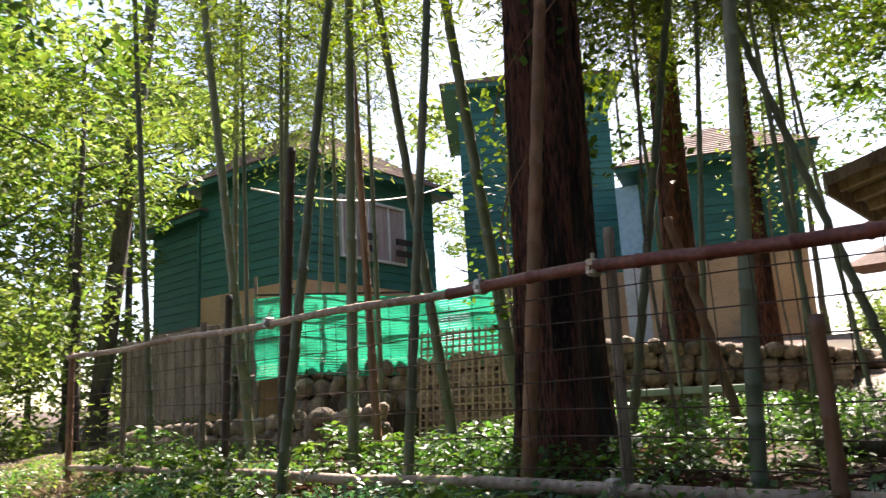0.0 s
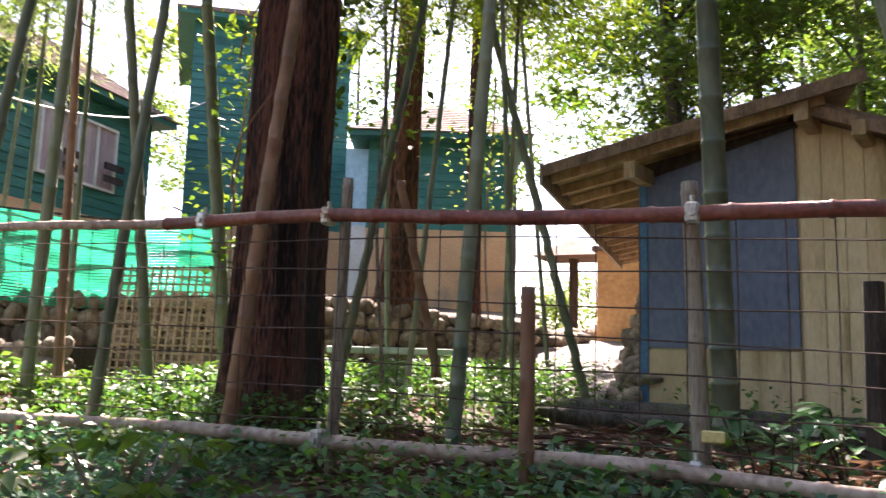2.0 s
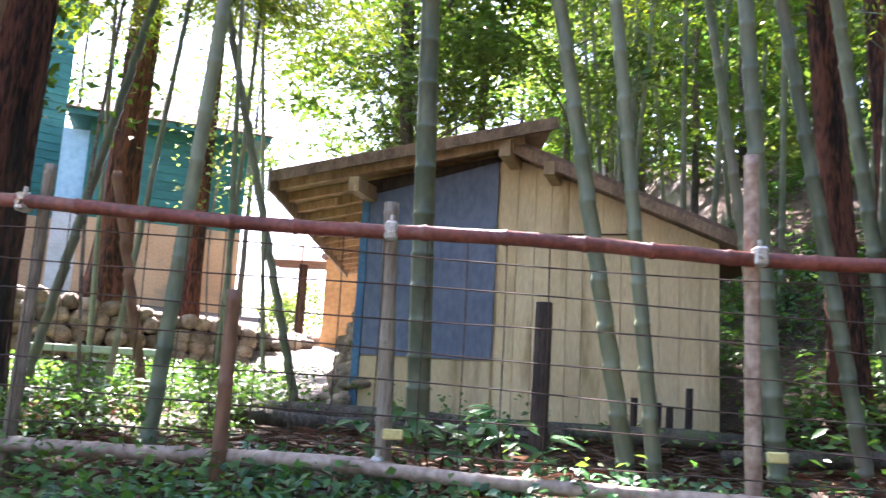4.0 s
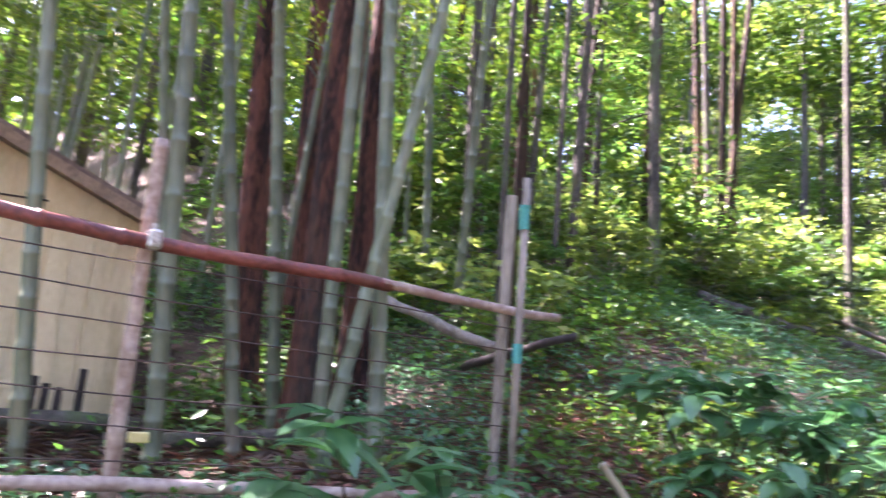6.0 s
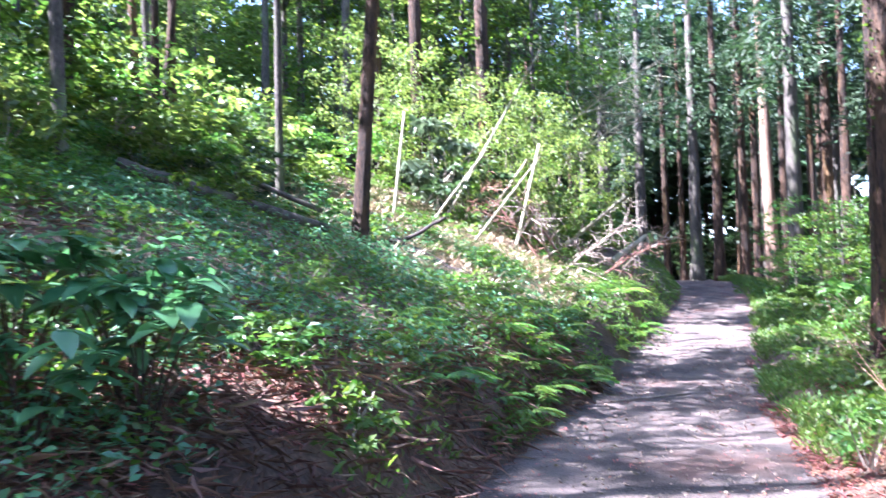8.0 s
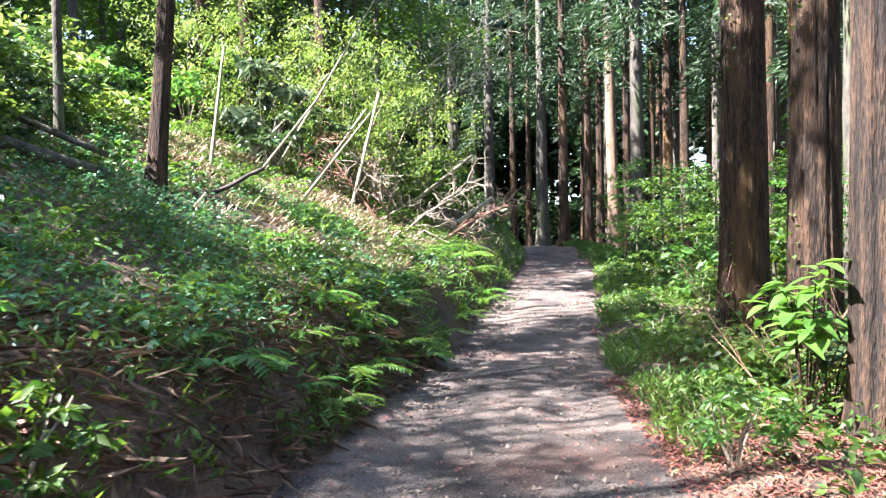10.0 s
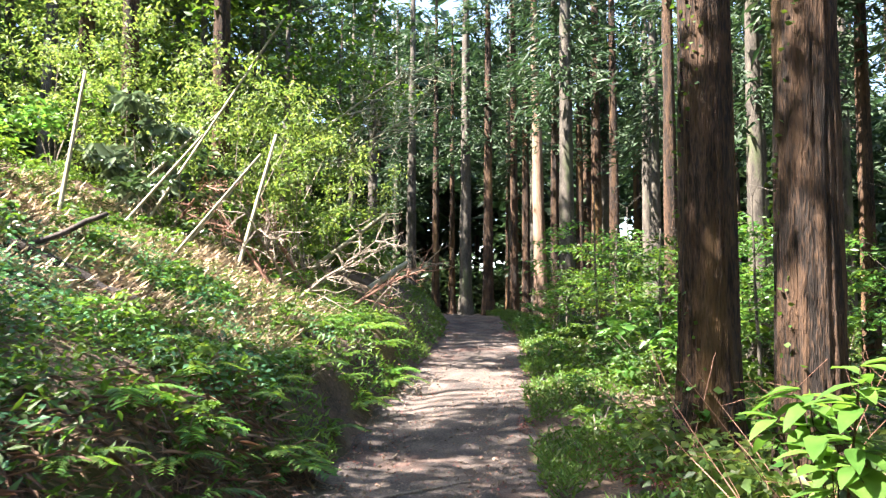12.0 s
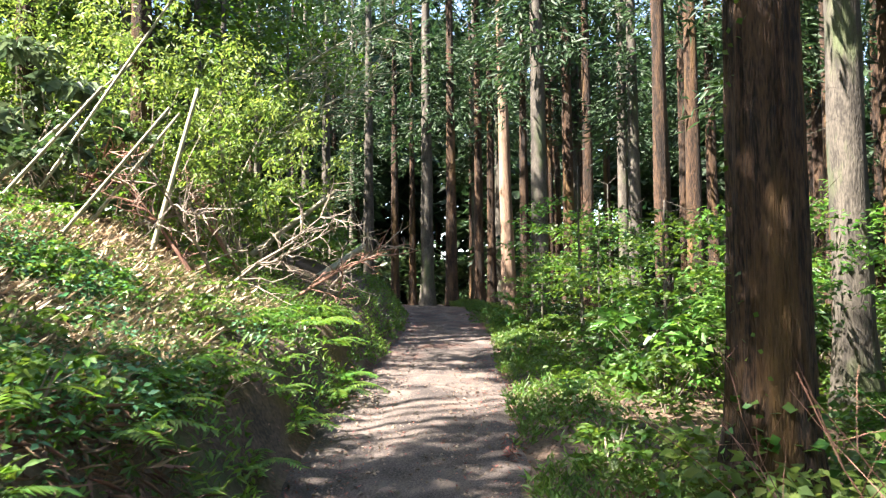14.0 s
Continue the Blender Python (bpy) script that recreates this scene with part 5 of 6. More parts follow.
# unseen crowns added to trees beside the track, offset to shade verge and grove
for name, off, size, seed in (("cedar_tree.005", (1.9, -4.2, 5.8), (2.6, 2.6, 1.5), 31), ("redwood_tree.006", (-3.3, -4.2, 8.6), (1.8, 1.8, 1.3), 35), ("cedar_tree", (0.3, 0, 10.5), (2.4, 2.4, 2.4), 32), ("cedar_tree.001", (0.4, 0, 10.5), (2.4, 2.4, 2.4), 33), ("cedar_tree.002", (0.5, 0, 10.5), (2.3, 2.3, 2.4), 34)):
    p = crown_points(5200, 1.0, 70, np.random.default_rng(seed), 1.0) * np.array(size) + np.array(off)
    part("crown", leaves_mesh("crown", p, 0.3, NEEDLE, 0.3), NEEDLE, bpy.data.objects[name])
# unseen broadleaf trees, added out of view so their crowns shade the track's start
for x, y, k in ((2.6, -3.5, 0), (3.2, 1.8, 3), (-1.9, -7.5, 0), (2.4, -9.0, 1), (2.9, 6.3, 3)):
    c = copy_thing(broad[k], Matrix())
    c.matrix_basis = Matrix.Translation(on(x, y)) @ Matrix.Rotation(x * 3, 4, "Z") @ Matrix.Diagonal((1.15, 1.15, 1.25, 1))
    c["group"] = "trees along the track"


def thicket(name, label, lumps, per, area, mat, seed, keep, leaf=0.16, rise=(0.2, 1.4), size=(0.5, 1.2)):
    """Uncountable far undergrowth: leaves gathered in many uneven lumps over an area."""
    r = np.random.default_rng(seed)
    pts = []
    while len(pts) < lumps:
        x, y = r.uniform(area[0], area[1]), r.uniform(area[2], area[3])
        if not keep(x, y) or in_shed(x, y, 1.0) or in_house(x, y):
            continue
        s = r.uniform(*size)
        d = r.normal(0, 1, (per, 3))
        d /= np.linalg.norm(d, axis=1)[:, None]
        pts.append(np.array([x, y, gz(x, y) + r.uniform(*rise)]) + d * s * r.uniform(0.4, 1.0, per)[:, None] * [1, 1, 0.65])
    p = np.concatenate(pts)
    p[:, 2] = np.maximum(p[:, 2], ground(p[:, 0], p[:, 1]) + 0.02)
    tagged(part(name, leaves_mesh(name, p, leaf, mat, 0.5, r=r), mat), label, "thicket", kind="stuff")


def uphill(x, y):
    u = np.interp(y, YC, XC) - 0.85 - x
    return u > 5.0 or (y > 20 and u > 1.6)


for k, m in enumerate((LEAF_BROAD, LEAF_LIGHT, LEAF_SHRUB)):
    thicket("thicket", "dense sunlit undergrowth on the wooded hillside", 100, 220, (-18, -1.5, 6, 40), m, 820 + k, uphill)
thicket("thicket", "dense green undergrowth beneath the cedars", 120, 230, (3.6, 24, 12, 46), LEAF_BROAD, 830, lambda x, y: x > 3.8 or y > 24, rise=(0.1, 1.0))
thicket("thicket", "dark undergrowth beneath the far cedars", 230, 200, (-12, 30, 36, 58), LEAF_DARK, 831, lambda x, y: y > 41 or x > 4, 0.35, (0.0, 2.0), (0.8, 1.8))
thicket("far_woods", "distant wall of dark cedar foliage", 220, 110, (-30, 40, 48, 66), NEEDLE, 832, lambda x, y: True, 1.1, (0.5, 16), (1.5, 3.2))
thicket("far_woods", "distant wall of forest foliage beyond the plantation", 120, 110, (24, 40, -10, 60), NEEDLE, 833, lambda x, y: True, 1.1, (0.5, 15), (1.5, 3.2))
thicket("far_woods", "distant sunlit broadleaf forest up the hillside", 340, 120, (-46, -20, 4, 58), LEAF_BROAD, 834, lambda x, y: True, 0.85, (0.5, 17), (1.4, 3.0))
thicket("far_woods", "distant sunlit trees beyond the houses", 150, 170, (-22, 3, -34, -19), LEAF_LIGHT, 835, lambda x, y: True, 0.45, (0.5, 15), (1.2, 2.6))
thicket("far_woods", "dark depths of the cedar plantation", 200, 110, (-16, 16, 46, 57), NEEDLE, 836, lambda x, y: True, 0.8, (0.0, 11), (1.2, 2.6))
thicket("far_woods", "dark depths of the cedar plantation", 170, 110, (9, 34, 26, 50), NEEDLE, 837, lambda x, y: x + y > 46, 0.7, (0.0, 10), (1.2, 2.4))
for x, y, k, h in ((3.4, 17.6, 0, 0.62), (4.3, 16.3, 2, 0.6), (3.0, 20.6, 2, 0.66), (4.7, 19.0, 0, 0.75), (3.7, 22.6, 0, 0.7), (5.3, 17.8, 2, 0.7), (2.9, 24.2, 0, 0.5), (5.9, 15.4, 2, 0.6), (6.4, 20.0, 0, 0.8), (4.4, 24.5, 2, 0.7)):
    c = copy_thing(low_trees[k], Matrix())
    c.matrix_basis = Matrix.Translation(on(x, y)) @ Matrix.Rotation(x * 5, 4, "Z") @ Matrix.Diagonal((h * 1.1, h * 1.1, h, 1))
    c["label"] = "bushy young tree beside the track under the cedars"
    c["group"] = "bushes beside the track"
# mostly dark-leaved trees, added up-sun to shade the far end of the track
for x, y, k in ((-4.6, 25.6, 3), (-5.6, 28.2, 3), (-3.4, 30.4, 0), (-6.2, 31.5, 3), (-2.6, 33.0, 3)):
    c = copy_thing(broad[k], Matrix())
    c.matrix_basis = Matrix.Translation(on(x, y)) @ Matrix.Rotation(x * 3, 4, "Z")
thicket("thicket", "sunlit bushes beyond the terrace", 70, 300, (-7.5, 3, -20, -9), LEAF_LIGHT, 838, lambda x, y: x > -8, 0.16, (0.2, 2.6), (0.6, 1.4))
thicket("far_woods", "sunlit leafy trees beside the terrace", 70, 260, (-5.5, 3, -26, -13), LEAF_LIGHT, 842, lambda x, y: True, 0.2, (2.0, 9.5), (0.9, 1.9))
thicket("thicket", "bright bushes at the far end of the lane", 26, 240, (-32, -24, -6, 5), LEAF_LIGHT, 839, lambda x, y: True, 0.2, (0.2, 1.6), (0.6, 1.3))
thicket("thicket", "tall shaded foliage up the wooded bank", 60, 150, (-20, -6, 22.5, 38), LEAF_BROAD, 840, lambda x, y: True, 0.24, (2.5, 9), (0.9, 1.8))
thicket("far_woods", "dark foliage behind the plantation cedars", 60, 110, (3, 17, 38, 46), NEEDLE, 841, lambda x, y: True, 0.6, (0.2, 8), (1.0, 2.0))

# ---------------- undergrowth ----------------
hill_shrubs = [shrub("bushy undergrowth shrub on the wooded bank", 620, 0.75, 0.13, (LEAF_BROAD, LEAF_SHRUB, LEAF_LIGHT, LEAF_DARK)[k], 500 + k) for k in range(4)]
r = np.random.default_rng(91)
spots = []
while len(spots) < 80:
    x, y = r.uniform(-16, -2.2), r.uniform(5.5, 36)
    u = np.interp(y, YC, XC) - 0.85 - x
    keep = (u > 3.2 or y > 19.5 and u > 0.9) and not (x > -6.5 and 9.0 < y < 16.5 and u < 4.2)
    if keep and not (x > -9 and y < 10):
        spots.append((x, y))
scatter(hill_shrubs, spots, "undergrowth on the bank", sizes=(0.6, 1.5))
# mostly the palest leaves: sunlight on this slope is put into the leaf colour
spots = [(r.uniform(-10, -4.6), r.uniform(6.3, 12.6)) for k in range(46)]
scatter([copy_thing(hill_shrubs[k], Matrix()) for k in (2, 1, 2)], spots, "undergrowth on the slope", sizes=(0.45, 0.95))
right_shrubs = [shrub("leafy shade-loving shrub under the cedars", 540, 0.7, 0.14, (LEAF_BROAD, LEAF_SHRUB, LEAF_DARK)[k], 520 + k) for k in range(3)]
spots = [(2.6, 21.0), (3.2, 20.2), (3.9, 21.5), (2.9, 23.0), (3.6, 19.0), (4.6, 20.0), (4.4, 18.3), (3.4, 17.6), (5.4, 19.2), (4.0, 16.2), (4.8, 15.4), (5.4, 14.2), (3.0, 16.4), (2.6, 24.8), (3.4, 25.4)]
while len(spots) < 60:
    x, y = r.uniform(4.0, 16), r.uniform(9, 36)
    spots.append((x, y))
scatter(right_shrubs, spots, "shrubs under the cedars", sizes=(0.6, 1.3))
low_shrubs = [shrub("low leafy plants on the forest floor", 270, 0.34, 0.075, (LEAF_SHRUB, LEAF_HERB, LEAF_BROAD)[k], 530 + k, flat=0.6, stems=5, lumps=12) for k in range(3)]
spots = []
while len(spots) < 120:
    if r.uniform() < 0.45:
        x, y = r.uniform(-6.4, -0.9), r.uniform(6.0, 19)
    elif r.uniform() < 0.5:
        x, y = r.uniform(1.5, 5), r.uniform(8, 28)
    else:
        x, y = r.uniform(-5.2, -1.6), r.uniform(-6.0, 5.0)
        if (-6 < x < -2.7 and -0.4 < y < 4.4) or y > 3.2:
            continue
    spots.append((x, y))
spots += [(-2.15, 3.9), (-1.7, 3.9), (-1.5, 4.2)]
scatter(low_shrubs, spots, "low plants on the forest floor", sizes=(0.5, 1.2))
ferns = [fern(540 + k, (LEAF_HERB, LEAF_SHRUB)[k % 2]) for k in range(3)]
spots = []
while len(spots) < 64:
    y = r.uniform(8.5, 20)
    x = np.interp(y, YC, XC) - 0.1 - half_width(y) - abs(r.normal(0, 1.1))
    spots.append((x, y))
scatter(ferns, spots, "ferns on the bank", sizes=(0.6, 1.1))

# tall-leaved shrubs close to the fence end and the track
for x, y, up, stems, leaf, h, s, mat in ((-2.35, 3.62, 0, 4, 0.24, 0.55, 1, LEAF_COOL), (-2.45, 4.1, 0, 3, 0.2, 0.45, 2, LEAF_COOL), (-1.75, 5.7, 0, 13, 0.19, 0.75, 3, LEAF_COOL), (-2.05, 5.95, 0, 13, 0.20, 0.85, 4, LEAF_COOL), (-2.35, 5.6, 0, 12, 0.20, 0.8, 10, LEAF_COOL),
                                         (-1.95, 5.3, 0, 8, 0.18, 0.5, 5, LEAF_COOL), (2.42, 10.25, 0, 13, 0.27, 1.2, 6, LEAF_SHRUB), (2.75, 10.7, 0, 9, 0.22, 0.7, 7, LEAF_DARK), (-3.2, 1.75, 0, 5, 0.16, 0.5, 8, LEAF_COOL), (-3.3, 2.05, 0, 5, 0.14, 0.4, 9, LEAF_COOL)):
    b = big_leaf_plant("young shrub with large pointed bright green leaves", stems, leaf, 560 + s, mat, 0.32, h, 7, 0.25 if mat is LEAF_COOL else 0.19)
    b.location = on(x, y)
# dead bare twigs by the cedars
for x, y, s in ((2.55, 12.4, 1), (2.3, 10.2, 2), (2.7, 11.1, 3)):
    rr = np.random.default_rng(590 + s)
    t = thing("bare_sapling", "leafless sapling with thin reddish twigs", "sapling", on(x, y))
    for k in range(6):
        g = Geo()
        a = rr.uniform(0, 6.28)
        pts = limb(g, (0, 0, -0.05), (0.7 * math.cos(a), 0.7 * math.sin(a), 1.1), 1.5, 0.005, rr, 4)
        for q in pts[2:5]:
            limb(g, q, rr.normal(0, 1, 3) + [0, 0, 0.6], 0.4, 0.0025, rr, 3)
        part("twig", g, TWIG_RED, t)

# ---------------- ground cover ----------------
def cover(name, label, n, area, size, mat, keep, seed, aspect=0.5, lift=(0.0, 0.05), up=0.75, steep=None):
    r = np.random.default_rng(seed)
    x, y = r.uniform(area[0], area[1], n), r.uniform(area[2], area[3], n)
    k = keep(x, y, r.uniform(0, 1, n)) & ~in_shed(x, y, 0.0)
    x, y = x[k], y[k]
    z = ground(x, y) + r.uniform(*lift, len(x))
    ways = None
    if steep:
        a = r.uniform(0, 6.28, len(x))
        ways = np.stack([np.cos(a), np.sin(a), r.uniform(steep[0], steep[1], len(x))], 1)
    ob = part(name, leaves_mesh(name, np.stack([x, y, z], 1), size, mat, aspect, up=up, ways=ways, r=r), mat)
    return tagged(ob, label, name.replace("_", " "), kind="stuff")


def off_track(x, y):
    return np.abs(x - np.interp(y, YC, XC)) * 0.88 / half_width(y)


def patch(x, y, s=1.0):
    return 0.5 + 0.5 * np.sin(1.3 * s * x + 0.7 * np.sin(0.9 * s * y)) * np.sin(1.1 * s * y + 1.1 * np.sin(0.8 * s * x))


cover("leaf_litter", "dry brown leaves strewn over the forest floor", 95000, (-9, 5, -7, 24), 0.045, LITTER, lambda x, y, q: (off_track(x, y) > 0.75 + 0.3 * q) & (q > 0.15), 601, 0.5, (0.0, 0.03), 0.85)
cover("fallen_leaves", "scattered brown leaves and needles on the track", 20000, (-1, 2.2, 4, 30), 0.045, LITTER_RED, lambda x, y, q: (off_track(x, y) < 0.98) & (q < 0.30 * patch(x, y, 2.3) + 0.05 + 0.6 * (off_track(x, y) / 0.95) ** 4), 602, 0.35, (0.005, 0.025), 0.9)
cover("red_needles", "patches of fallen reddish cedar needles", 26000, (0.7, 3.0, 3.5, 16), 0.07, LITTER_RED, lambda x, y, q: (patch(x, y, 1.6) + 0.5 * (y < 10.5) * (x > 1.1) > 0.55) & (off_track(x, y) > 0.78), 603, 0.25, (0.01, 0.04), 0.9)
cover("verge_grass", "fresh green herbs and grass along the verge", 70000, (1.0, 3.2, 8.2, 36), 0.085, LEAF_HERB, lambda x, y, q: (y + 1.2 * x > 12 + 1.5 * np.sin(3 * x)) & (off_track(x, y) > 0.82 + 0.2 * np.abs(np.sin(2.3 * y) * np.sin(0.9 * y + 1))) & (off_track(x, y) < 1.0 + 1.2 * q) & (patch(x, y, 2) > 0.22), 604, 0.22, (0.0, 0.16), 0.4, (0.2, 1.6))
cover("verge_grass", "fresh green herbs and grass along the foot of the bank", 50000, (-2.8, 0.6, 6.5, 34), 0.10, LEAF_HERB, lambda x, y, q: (off_track(x, y) > 0.84 + 0.2 * np.abs(np.sin(1.9 * y) * np.sin(0.8 * y + 2))) & (off_track(x, y) < 0.95 + 1.5 * q * q) & (patch(x, y, 1.7) > 0.25), 605, 0.28, (0.0, 0.14), 0.5, (0.1, 1.4))
cover("bank_plants", "small leafy plants covering the earth bank", 80000, (-8, -1, 5, 22), 0.06, LEAF_BROAD, lambda x, y, q: (off_track(x, y) > 1.3) & (patch(x, y, 1.2) + 0.5 * q > 0.75), 606, 0.55, (0.0, 0.22), 0.7)
cover("bank_plants", "small leafy plants among the fence and bamboo", 80000, (-9, -1.2, -7, 5), 0.05, LEAF_SHRUB, lambda x, y, q: (off_track(x, y) > 1.1) & (patch(x, y, 1.5) + 0.5 * q > 0.85) & ((q > 0.93) | ((x > -3.1) & (y < 3.2)) | (y < -0.3)), 607, 0.65, (0.0, 0.25), 0.7)
cover("dry_grass", "dry straw and stalks on the sunlit bank", 24000, (-6, -1.4, 12.8, 18.5), 0.2, STRAW, lambda x, y, q: (off_track(x, y) > 1.6) & (patch(x, y, 1.4) > 0.3), 608, 0.05, (0.0, 0.08), 0.3, (0.0, 1.0))
cover("bank_plants", "small leafy plants on the slope by the grove", 44000, (-10, -2.2, 3.6, 10), 0.085, LEAF_SHRUB, lambda x, y, q: (patch(x, y, 1.3) + 0.5 * q > 0.72) & ((x < -4.6) | (q > 0.86)), 611, 0.5, (0.0, 0.3), 0.7)
cover("bank_plants", "low green plants under the cedars", 42000, (1.8, 12, 8, 30), 0.09, LEAF_BROAD, lambda x, y, q: (off_track(x, y) > 1.3) & (patch(x, y, 1.1) + 0.5 * q > 0.45), 612, 0.5, (0.0, 0.3), 0.7)
cover("leaf_litter", "reddish dry leaves and twigs by the fence end", 12000, (-4.6, -1.4, 3.8, 7.2), 0.06, LITTER_RED, lambda x, y, q: patch(x, y, 1.4) > 0.2, 613, 0.3, (0.0, 0.05), 0.8)
cover("dry_stalks", "dry twigs and bamboo leaves beneath the grove", 16000, (-5.5, -1.5, -4, 8), 0.17, LITTER, lambda x, y, q: patch(x, y, 1.2) > 0.3, 614, 0.025, (0.0, 0.06), 0.5, (-0.05, 0.35))
cover("dry_stalks", "dry roots and stalks hanging from the cut bank", 15000, (-2.9, -0.4, 4.2, 13), 0.2, LITTER, lambda x, y, q: (off_track(x, y) > 0.86) & (off_track(x, y) < 1.25 + 0.6 * q), 615, 0.022, (0.0, 0.12), 0.4, (-0.9, 0.3))
cover("bank_plants", "bright young plants round the cedar roots", 3500, (2.2, 4.6, 11, 14.5), 0.12, LEAF_LIGHT, lambda x, y, q: patch(x, y, 2.1) > 0.3, 616, 0.55, (0.05, 0.45), 0.6)
cover("dry_grass", "dry yellow grass on the sunlit terrace slope", 20000, (-6.5, -2.6, -9, -3.2), 0.12, STRAW, lambda x, y, q: patch(x, y, 1.5) > 0.3, 617, 0.08, (0.0, 0.06), 0.4, (0.0, 1.0))
cover("bank_plants", "yellow-green plants on the sunlit terrace slope", 16000, (-6.5, -2.6, -9, -3.2), 0.055, LEAF_LIGHT, lambda x, y, q: patch(x, y, 1.9) > 0.35, 618, 0.55, (0.0, 0.15), 0.7)
cover("bank_plants", "blue-green small-leaved plants covering the earth bank", 60000, (-8, -1, 4.5, 16), 0.06, LEAF_COOL, lambda x, y, q: (off_track(x, y) > 1.25) & (patch(x + 2, y, 1.4) + 0.5 * q > 0.7), 620, 0.55, (0.0, 0.25), 0.7)
cover("bank_plants", "bright green herbs before the stone wall", 12000, (-6.6, -3.4, -2.4, 0.5), 0.06, LEAF_SHRUB, lambda x, y, q: patch(x, y, 1.6) > 0.25, 621, 0.55, (0.0, 0.32), 0.7)
cover("bank_plants", "small grey-green plants at the foot of the fence", 20000, (-3.3, -1.5, -4, 3.6), 0.05, LEAF_COOL, lambda x, y, q: patch(x, y, 2.2) > 0.3, 622, 0.6, (0.0, 0.2), 0.7)
# loose stones on the track
g = Geo()
r = np.random.default_rng(610)
for k in range(1500):
    y = r.uniform(4.5, 20)
    x = np.interp(y, YC, XC) + r.uniform(-0.85, 0.85)
    s = r.uniform(0.006, 0.02)
    z = float(np.interp(y, YZ, ZZ)) + 0.012
    v = r.normal(0, 1, (6, 3)) * 0.25 + np.array([(1, 0, 0), (-1, 0, 0), (0, 1, 0), (0, -1, 0), (0, 0, 0.8), (0, 0, -0.6)])
    g.add(v * s + [x, y, z], [(0, 2, 4), (2, 1, 4), (1, 3, 4), (3, 0, 4), (2, 0, 5), (1, 2, 5), (3, 1, 5), (0, 3, 5)])
tagged(part("gravel", g, STONE), "loose small stones on the track", "gravel", kind="stuff")

# ---------------- fallen wood and dead bamboo on the bank ----------------
def pole(label, a, b, radius, mat, name="dead_bamboo_pole", category="pole"):
    a, b = Vector(a), Vector(b)
    t = thing(name, label, category, a)
    d = b - a
    m = max(4, int(d.length / 0.3))
    pts, rad = [], []
    for k in range(m + 1):
        for e, q in ((0, 1.1), (0.03, 1.0)):
            pts.append(np.array(d * min(1, (k + e) / m)))
            rad.append(radius * q * (1 - 0.35 * k / m))
    part("pole", tube(Geo(), pts, rad, 7), mat, t, smooth=True)
    return t


LEAN = "pale dead bamboo pole leaning out of the brush"
pole(LEAN, on(-2.85, 17.75, -0.1), (-2.30, 17.85, 4.05), 0.034, CULM_DEAD)
pole(LEAN, on(-3.75, 17.9, -0.1), (-2.6, 18.1, 3.8), 0.026, CULM_DEAD)
pole(LEAN, on(-4.75, 16.2, -0.1), (-4.55, 16.4, 4.6), 0.032, CULM_DEAD)
pole(LEAN, on(-3.4, 16.4, -0.1), (-2.1, 16.2, 3.4), 0.022, CULM_DEAD)
pole(LEAN, on(-4.3, 17.6, -0.1), (-2.3, 18.2, 6.0), 0.022, CULM_DEAD)
pole(LEAN, on(-4.4, 17.0, -0.1), (-3.2, 17.2, 3.9), 0.025, CULM_DEAD)
pole(LEAN, on(-5.0, 18.0, -0.1), (-3.4, 18.6, 4.6), 0.03, CULM_DEAD)
pole("dead bough sticking out over the brush pile", on(-2.4, 21.3, 0.2), (-1.0, 21.6, 3.3), 0.05, CULM_DEAD)
pole("broken pale branch stub above the track", on(-1.4, 22.2, 0.3), (-0.6, 22.6, 2.42), 0.07, CULM_DEAD)
pole("peeled pale stick leaning by the fence end", on(-2.15, 4.6, 0.42), on(-1.95, 4.95, -0.03), 0.018, CULM_DEAD, "stick", "stick")
log("log", "fallen grey log lying across the bank", on(-5.7, 10.1, 0.2), on(-3.9, 11.9, 0.17), 0.075, BARK_GREY, 11)
log("log", "thin fallen trunk lying across the bank", on(-7.0, 11.6, 0.34), on(-4.4, 12.7, 0.24), 0.045, BARK_GREY, 12)
log("log", "dark fallen log on the sunlit bank", on(-3.7, 13.4, 0.10), on(-2.4, 13.75, 0.08), 0.07, WOOD_DARK, 13)
log("log", "dark branch sticking up from the fallen log", on(-3.6, 13.5, 0.1), (-3.0, 13.9, 2.35), 0.03, WOOD_DARK, 14)
log("stick", "curved dead stick lying on the track", (-0.42, 11.7, 0.04), (0.62, 12.6, 0.04), 0.012, TWIG, 15)
log("log", "rail of pale wood lying behind the fence end", on(-3.6, 5.2, 0.6), on(-4.6, 4.9, 0.9), 0.035, WOOD_OLD, 16)
log("log", "dark broken branch propped behind the fence end", on(-4.4, 5.6, 0.25), on(-3.4, 5.7, 0.7), 0.03, WOOD_DARK, 17)


def dead_branches(label, at, way, length, seed, mat, n=5):
    rr = np.random.default_rng(seed)
    t = thing("dead_branch", label, "branch", at)
    g = Geo()
    pts = limb(g, (0, 0, 0), way, length, 0.03, rr, 6, 0.2)
    for q in pts[1:]:
        for k in range(n):
            p2 = limb(g, q, np.array(way) / np.linalg.norm(way) + rr.normal(0, 0.7, 3), length * rr.uniform(0.25, 0.5), 0.012, rr, 4, 0.4)
            for q2 in p2[2:5]:
                limb(g, q2, rr.normal(0, 1, 3) + np.array(way) * 0.6, length * 0.16, 0.008, rr, 3, 0.4)
    part("limb", g, mat, t)


dead_branches("bleached dead branch reaching over the track", (-3.0, 23.0, 4.2), (1.6, 0.4, 1.1), 3.0, 71, CULM_DEAD)
dead_branches("bleached dead branch reaching over the track", (-2.6, 23.2, 5.4), (1.6, 0.2, 0.9), 2.8, 72, CULM_DEAD)
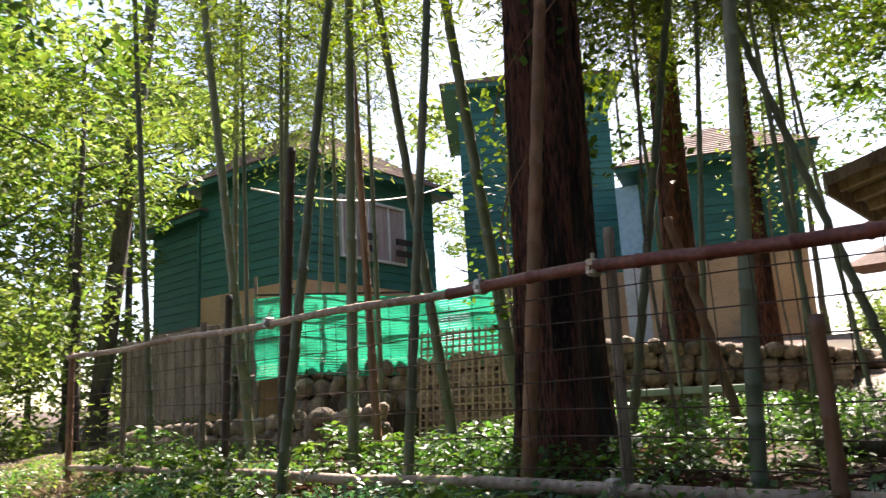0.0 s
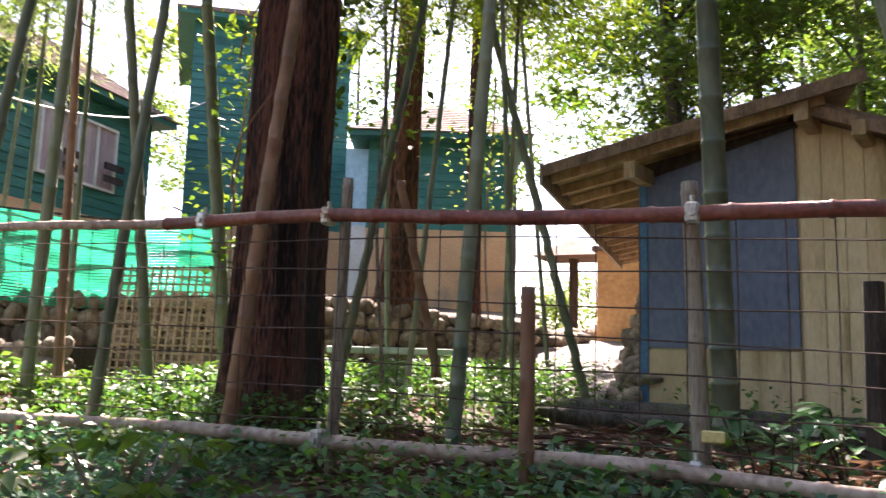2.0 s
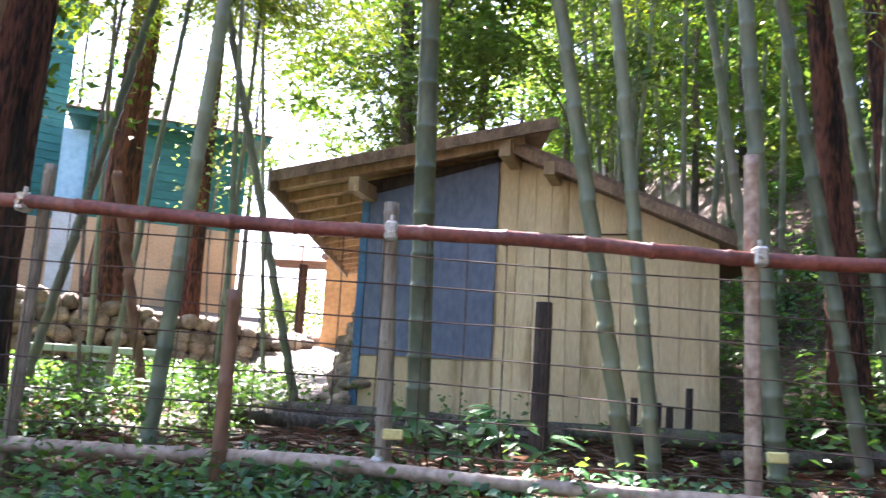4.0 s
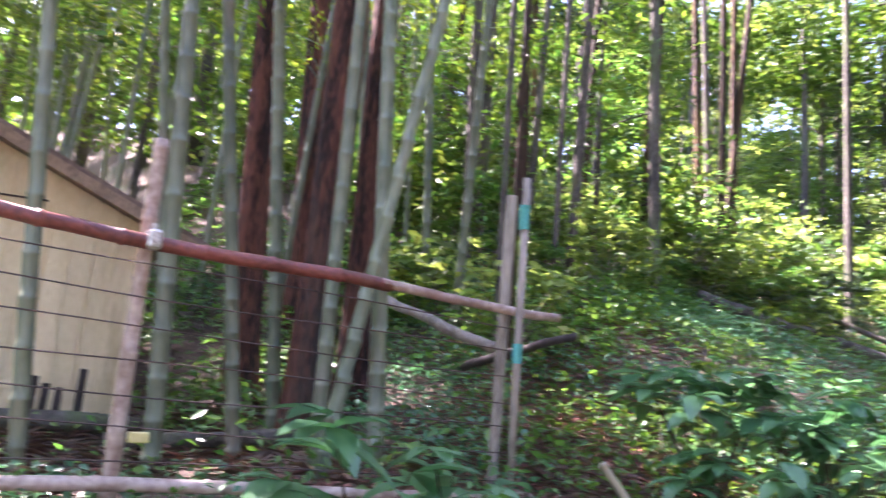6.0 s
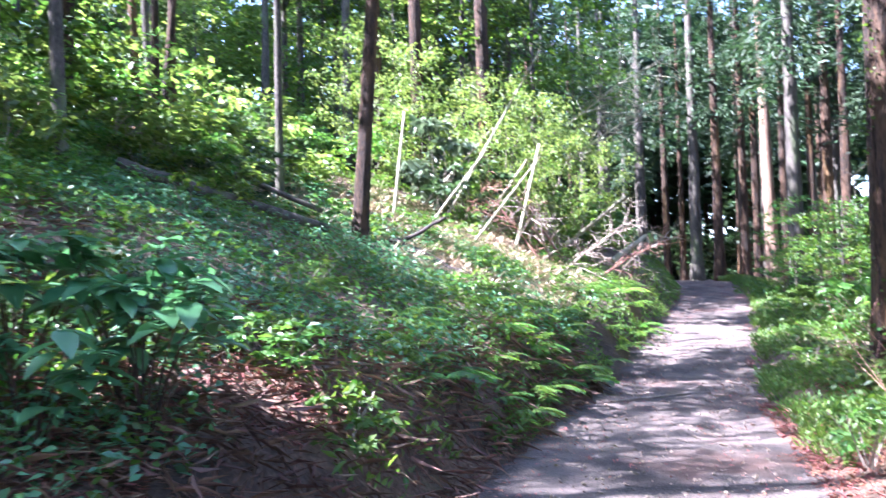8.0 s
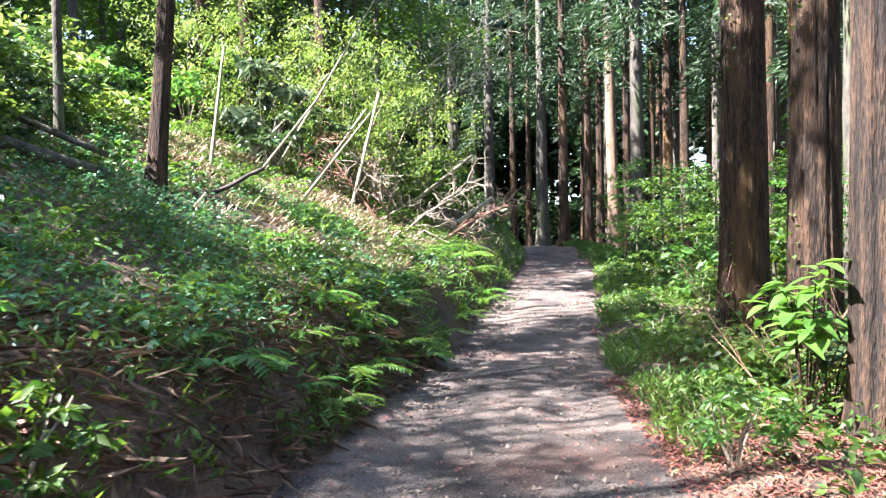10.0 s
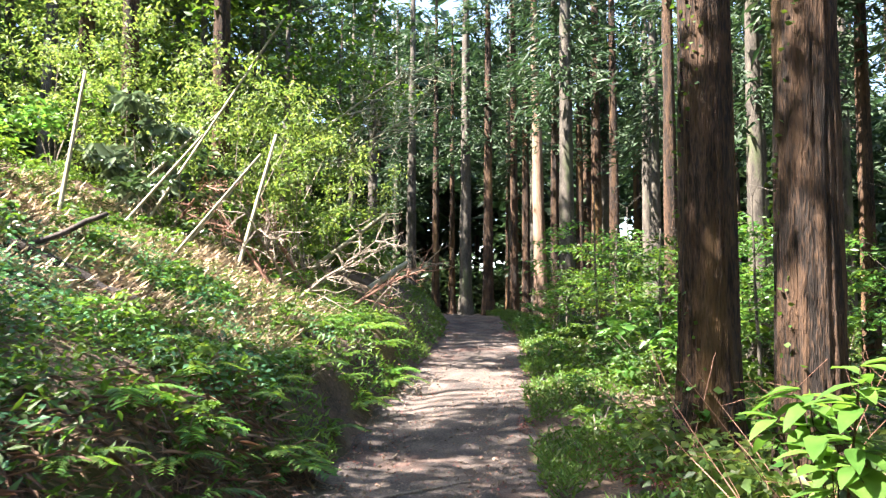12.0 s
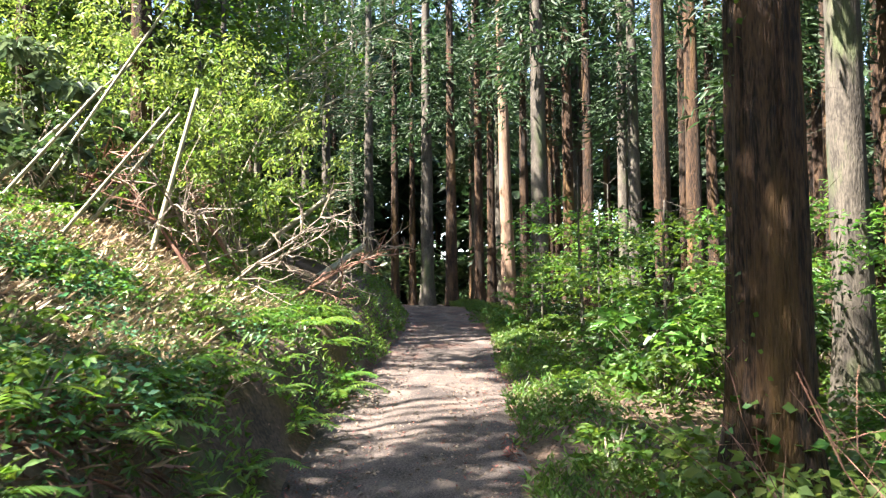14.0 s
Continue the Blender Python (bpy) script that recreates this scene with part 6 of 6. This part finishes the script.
dead_branches("bleached dead branch reaching over the track", (-2.9, 22.6, 3.2), (1.5, 0.0, 0.5), 1.5, 73, CULM_DEAD, 3)
for k in range(12):
    rr = np.random.default_rng(740 + k)
    x, y = -2.6 + rr.normal(0, 0.9), 19.6 + rr.normal(0, 1.0)
    dead_branches("tangle of dry brown brushwood on the bank", on(x, y, 0.05), (rr.normal(0, 1), rr.normal(0, 0.6), 0.5), 1.5, 750 + k, (TWIG, TWIG_RED)[k % 2], 3)
sap = [shrub("sapling with pale yellow-green foliage leaning over the bank", 2300, 1.35, 0.095, LEAF_LIGHT, 780 + k, 0.3, "sapling_tree", 6, 0.9, 40) for k in range(2)]
for k, (x, y, z) in enumerate(((-3.4, 19.2, 1.9), (-2.4, 20.8, 2.4), (-5.9, 20.6, 2.2), (-2.0, 22.6, 2.8), (-3.2, 21.5, 3.6), (-4.5, 20.4, 0), (-5.3, 19.3, 0), (-4.0, 22.6, 0), (-6.8, 19.8, 0))):
    m = Matrix.Translation((x, y, gz(x, y))) @ Matrix.Diagonal((1, 1, 1.7, 1))
    if k < 2:
        sap[k].matrix_basis = m
    else:
        copy_thing(sap[k % 2], Matrix()).matrix_basis = m
gl = shrub("evergreen bush with large grey-green glossy leaves", 700, 0.75, 0.2, LEAF_GLOSS, 790, 0.4, "evergreen_bush", 6, 0.8, 16)
gl.matrix_basis = Matrix.Translation((-4.6, 18.6, gz(-4.6, 18.6))) @ Matrix.Diagonal((1.2, 1.2, 2.0, 1))

# white blossoms on the low plant by the fence post
for k, (x, y, z) in enumerate(((-3.25, 1.78, 1.17), (-3.22, 1.90, 1.17), (-3.28, 1.84, 1.14))):
    f = thing("white_flower", "small white flower in the undergrowth by the fence", "flower", (x, y, z), group="white flowers")
    rr = np.random.default_rng(900 + k)
    a = np.arange(7) * 0.9
    part("petals", leaves_mesh("petals", np.zeros((7, 3)), 0.05, BLOSSOM, 0.8, ways=np.stack([np.cos(a), np.sin(a), np.full(7, 0.6)], 1), r=rr), BLOSSOM, f)
    part("stem", tube(Geo(), [(0, 0, gz(x, y) - z - 0.02), (0.01, 0, -0.1), (0, 0, 0)], 0.003, 4), LEAF_SHRUB, f)


def vine(label, x, y, z0, z1, n, mat, seed, spread=0.35):
    """A climbing plant: a thin stem from the ground with leaves along its upper length."""
    rr = np.random.default_rng(seed)
    t = thing("climbing_plant", label, "vine", on(x, y))
    z = np.linspace(-0.1, z1, 14)
    stem = np.stack([0.06 * np.sin(2 * z), 0.06 * np.cos(1.7 * z), z], 1)
    part("stem", tube(Geo(), stem, 0.012, 5), TWIG, t)
    h = rr.uniform(z0, z1, n)
    p = np.stack([rr.normal(0, spread, n), rr.normal(0, spread, n), h], 1) * [1, 1, 1]
    part("foliage", leaves_mesh("foliage", p, 0.07, mat, 0.6, r=rr), mat, t)


vine("ivy climbing a bamboo culm beside the redwood", -4.75, -1.85, 1.0, 2.9, 420, LEAF_BROAD, 921, 0.2)
vine("yellow-green creeper growing up beside the tan house", -8.55, -1.25, 1.9, 3.5, 420, LEAF_LIGHT, 922, 0.26)
vine("ivy hanging beside the redwood trunk", -4.6, -0.55, 1.8, 4.2, 380, LEAF_BROAD, 923, 0.25)
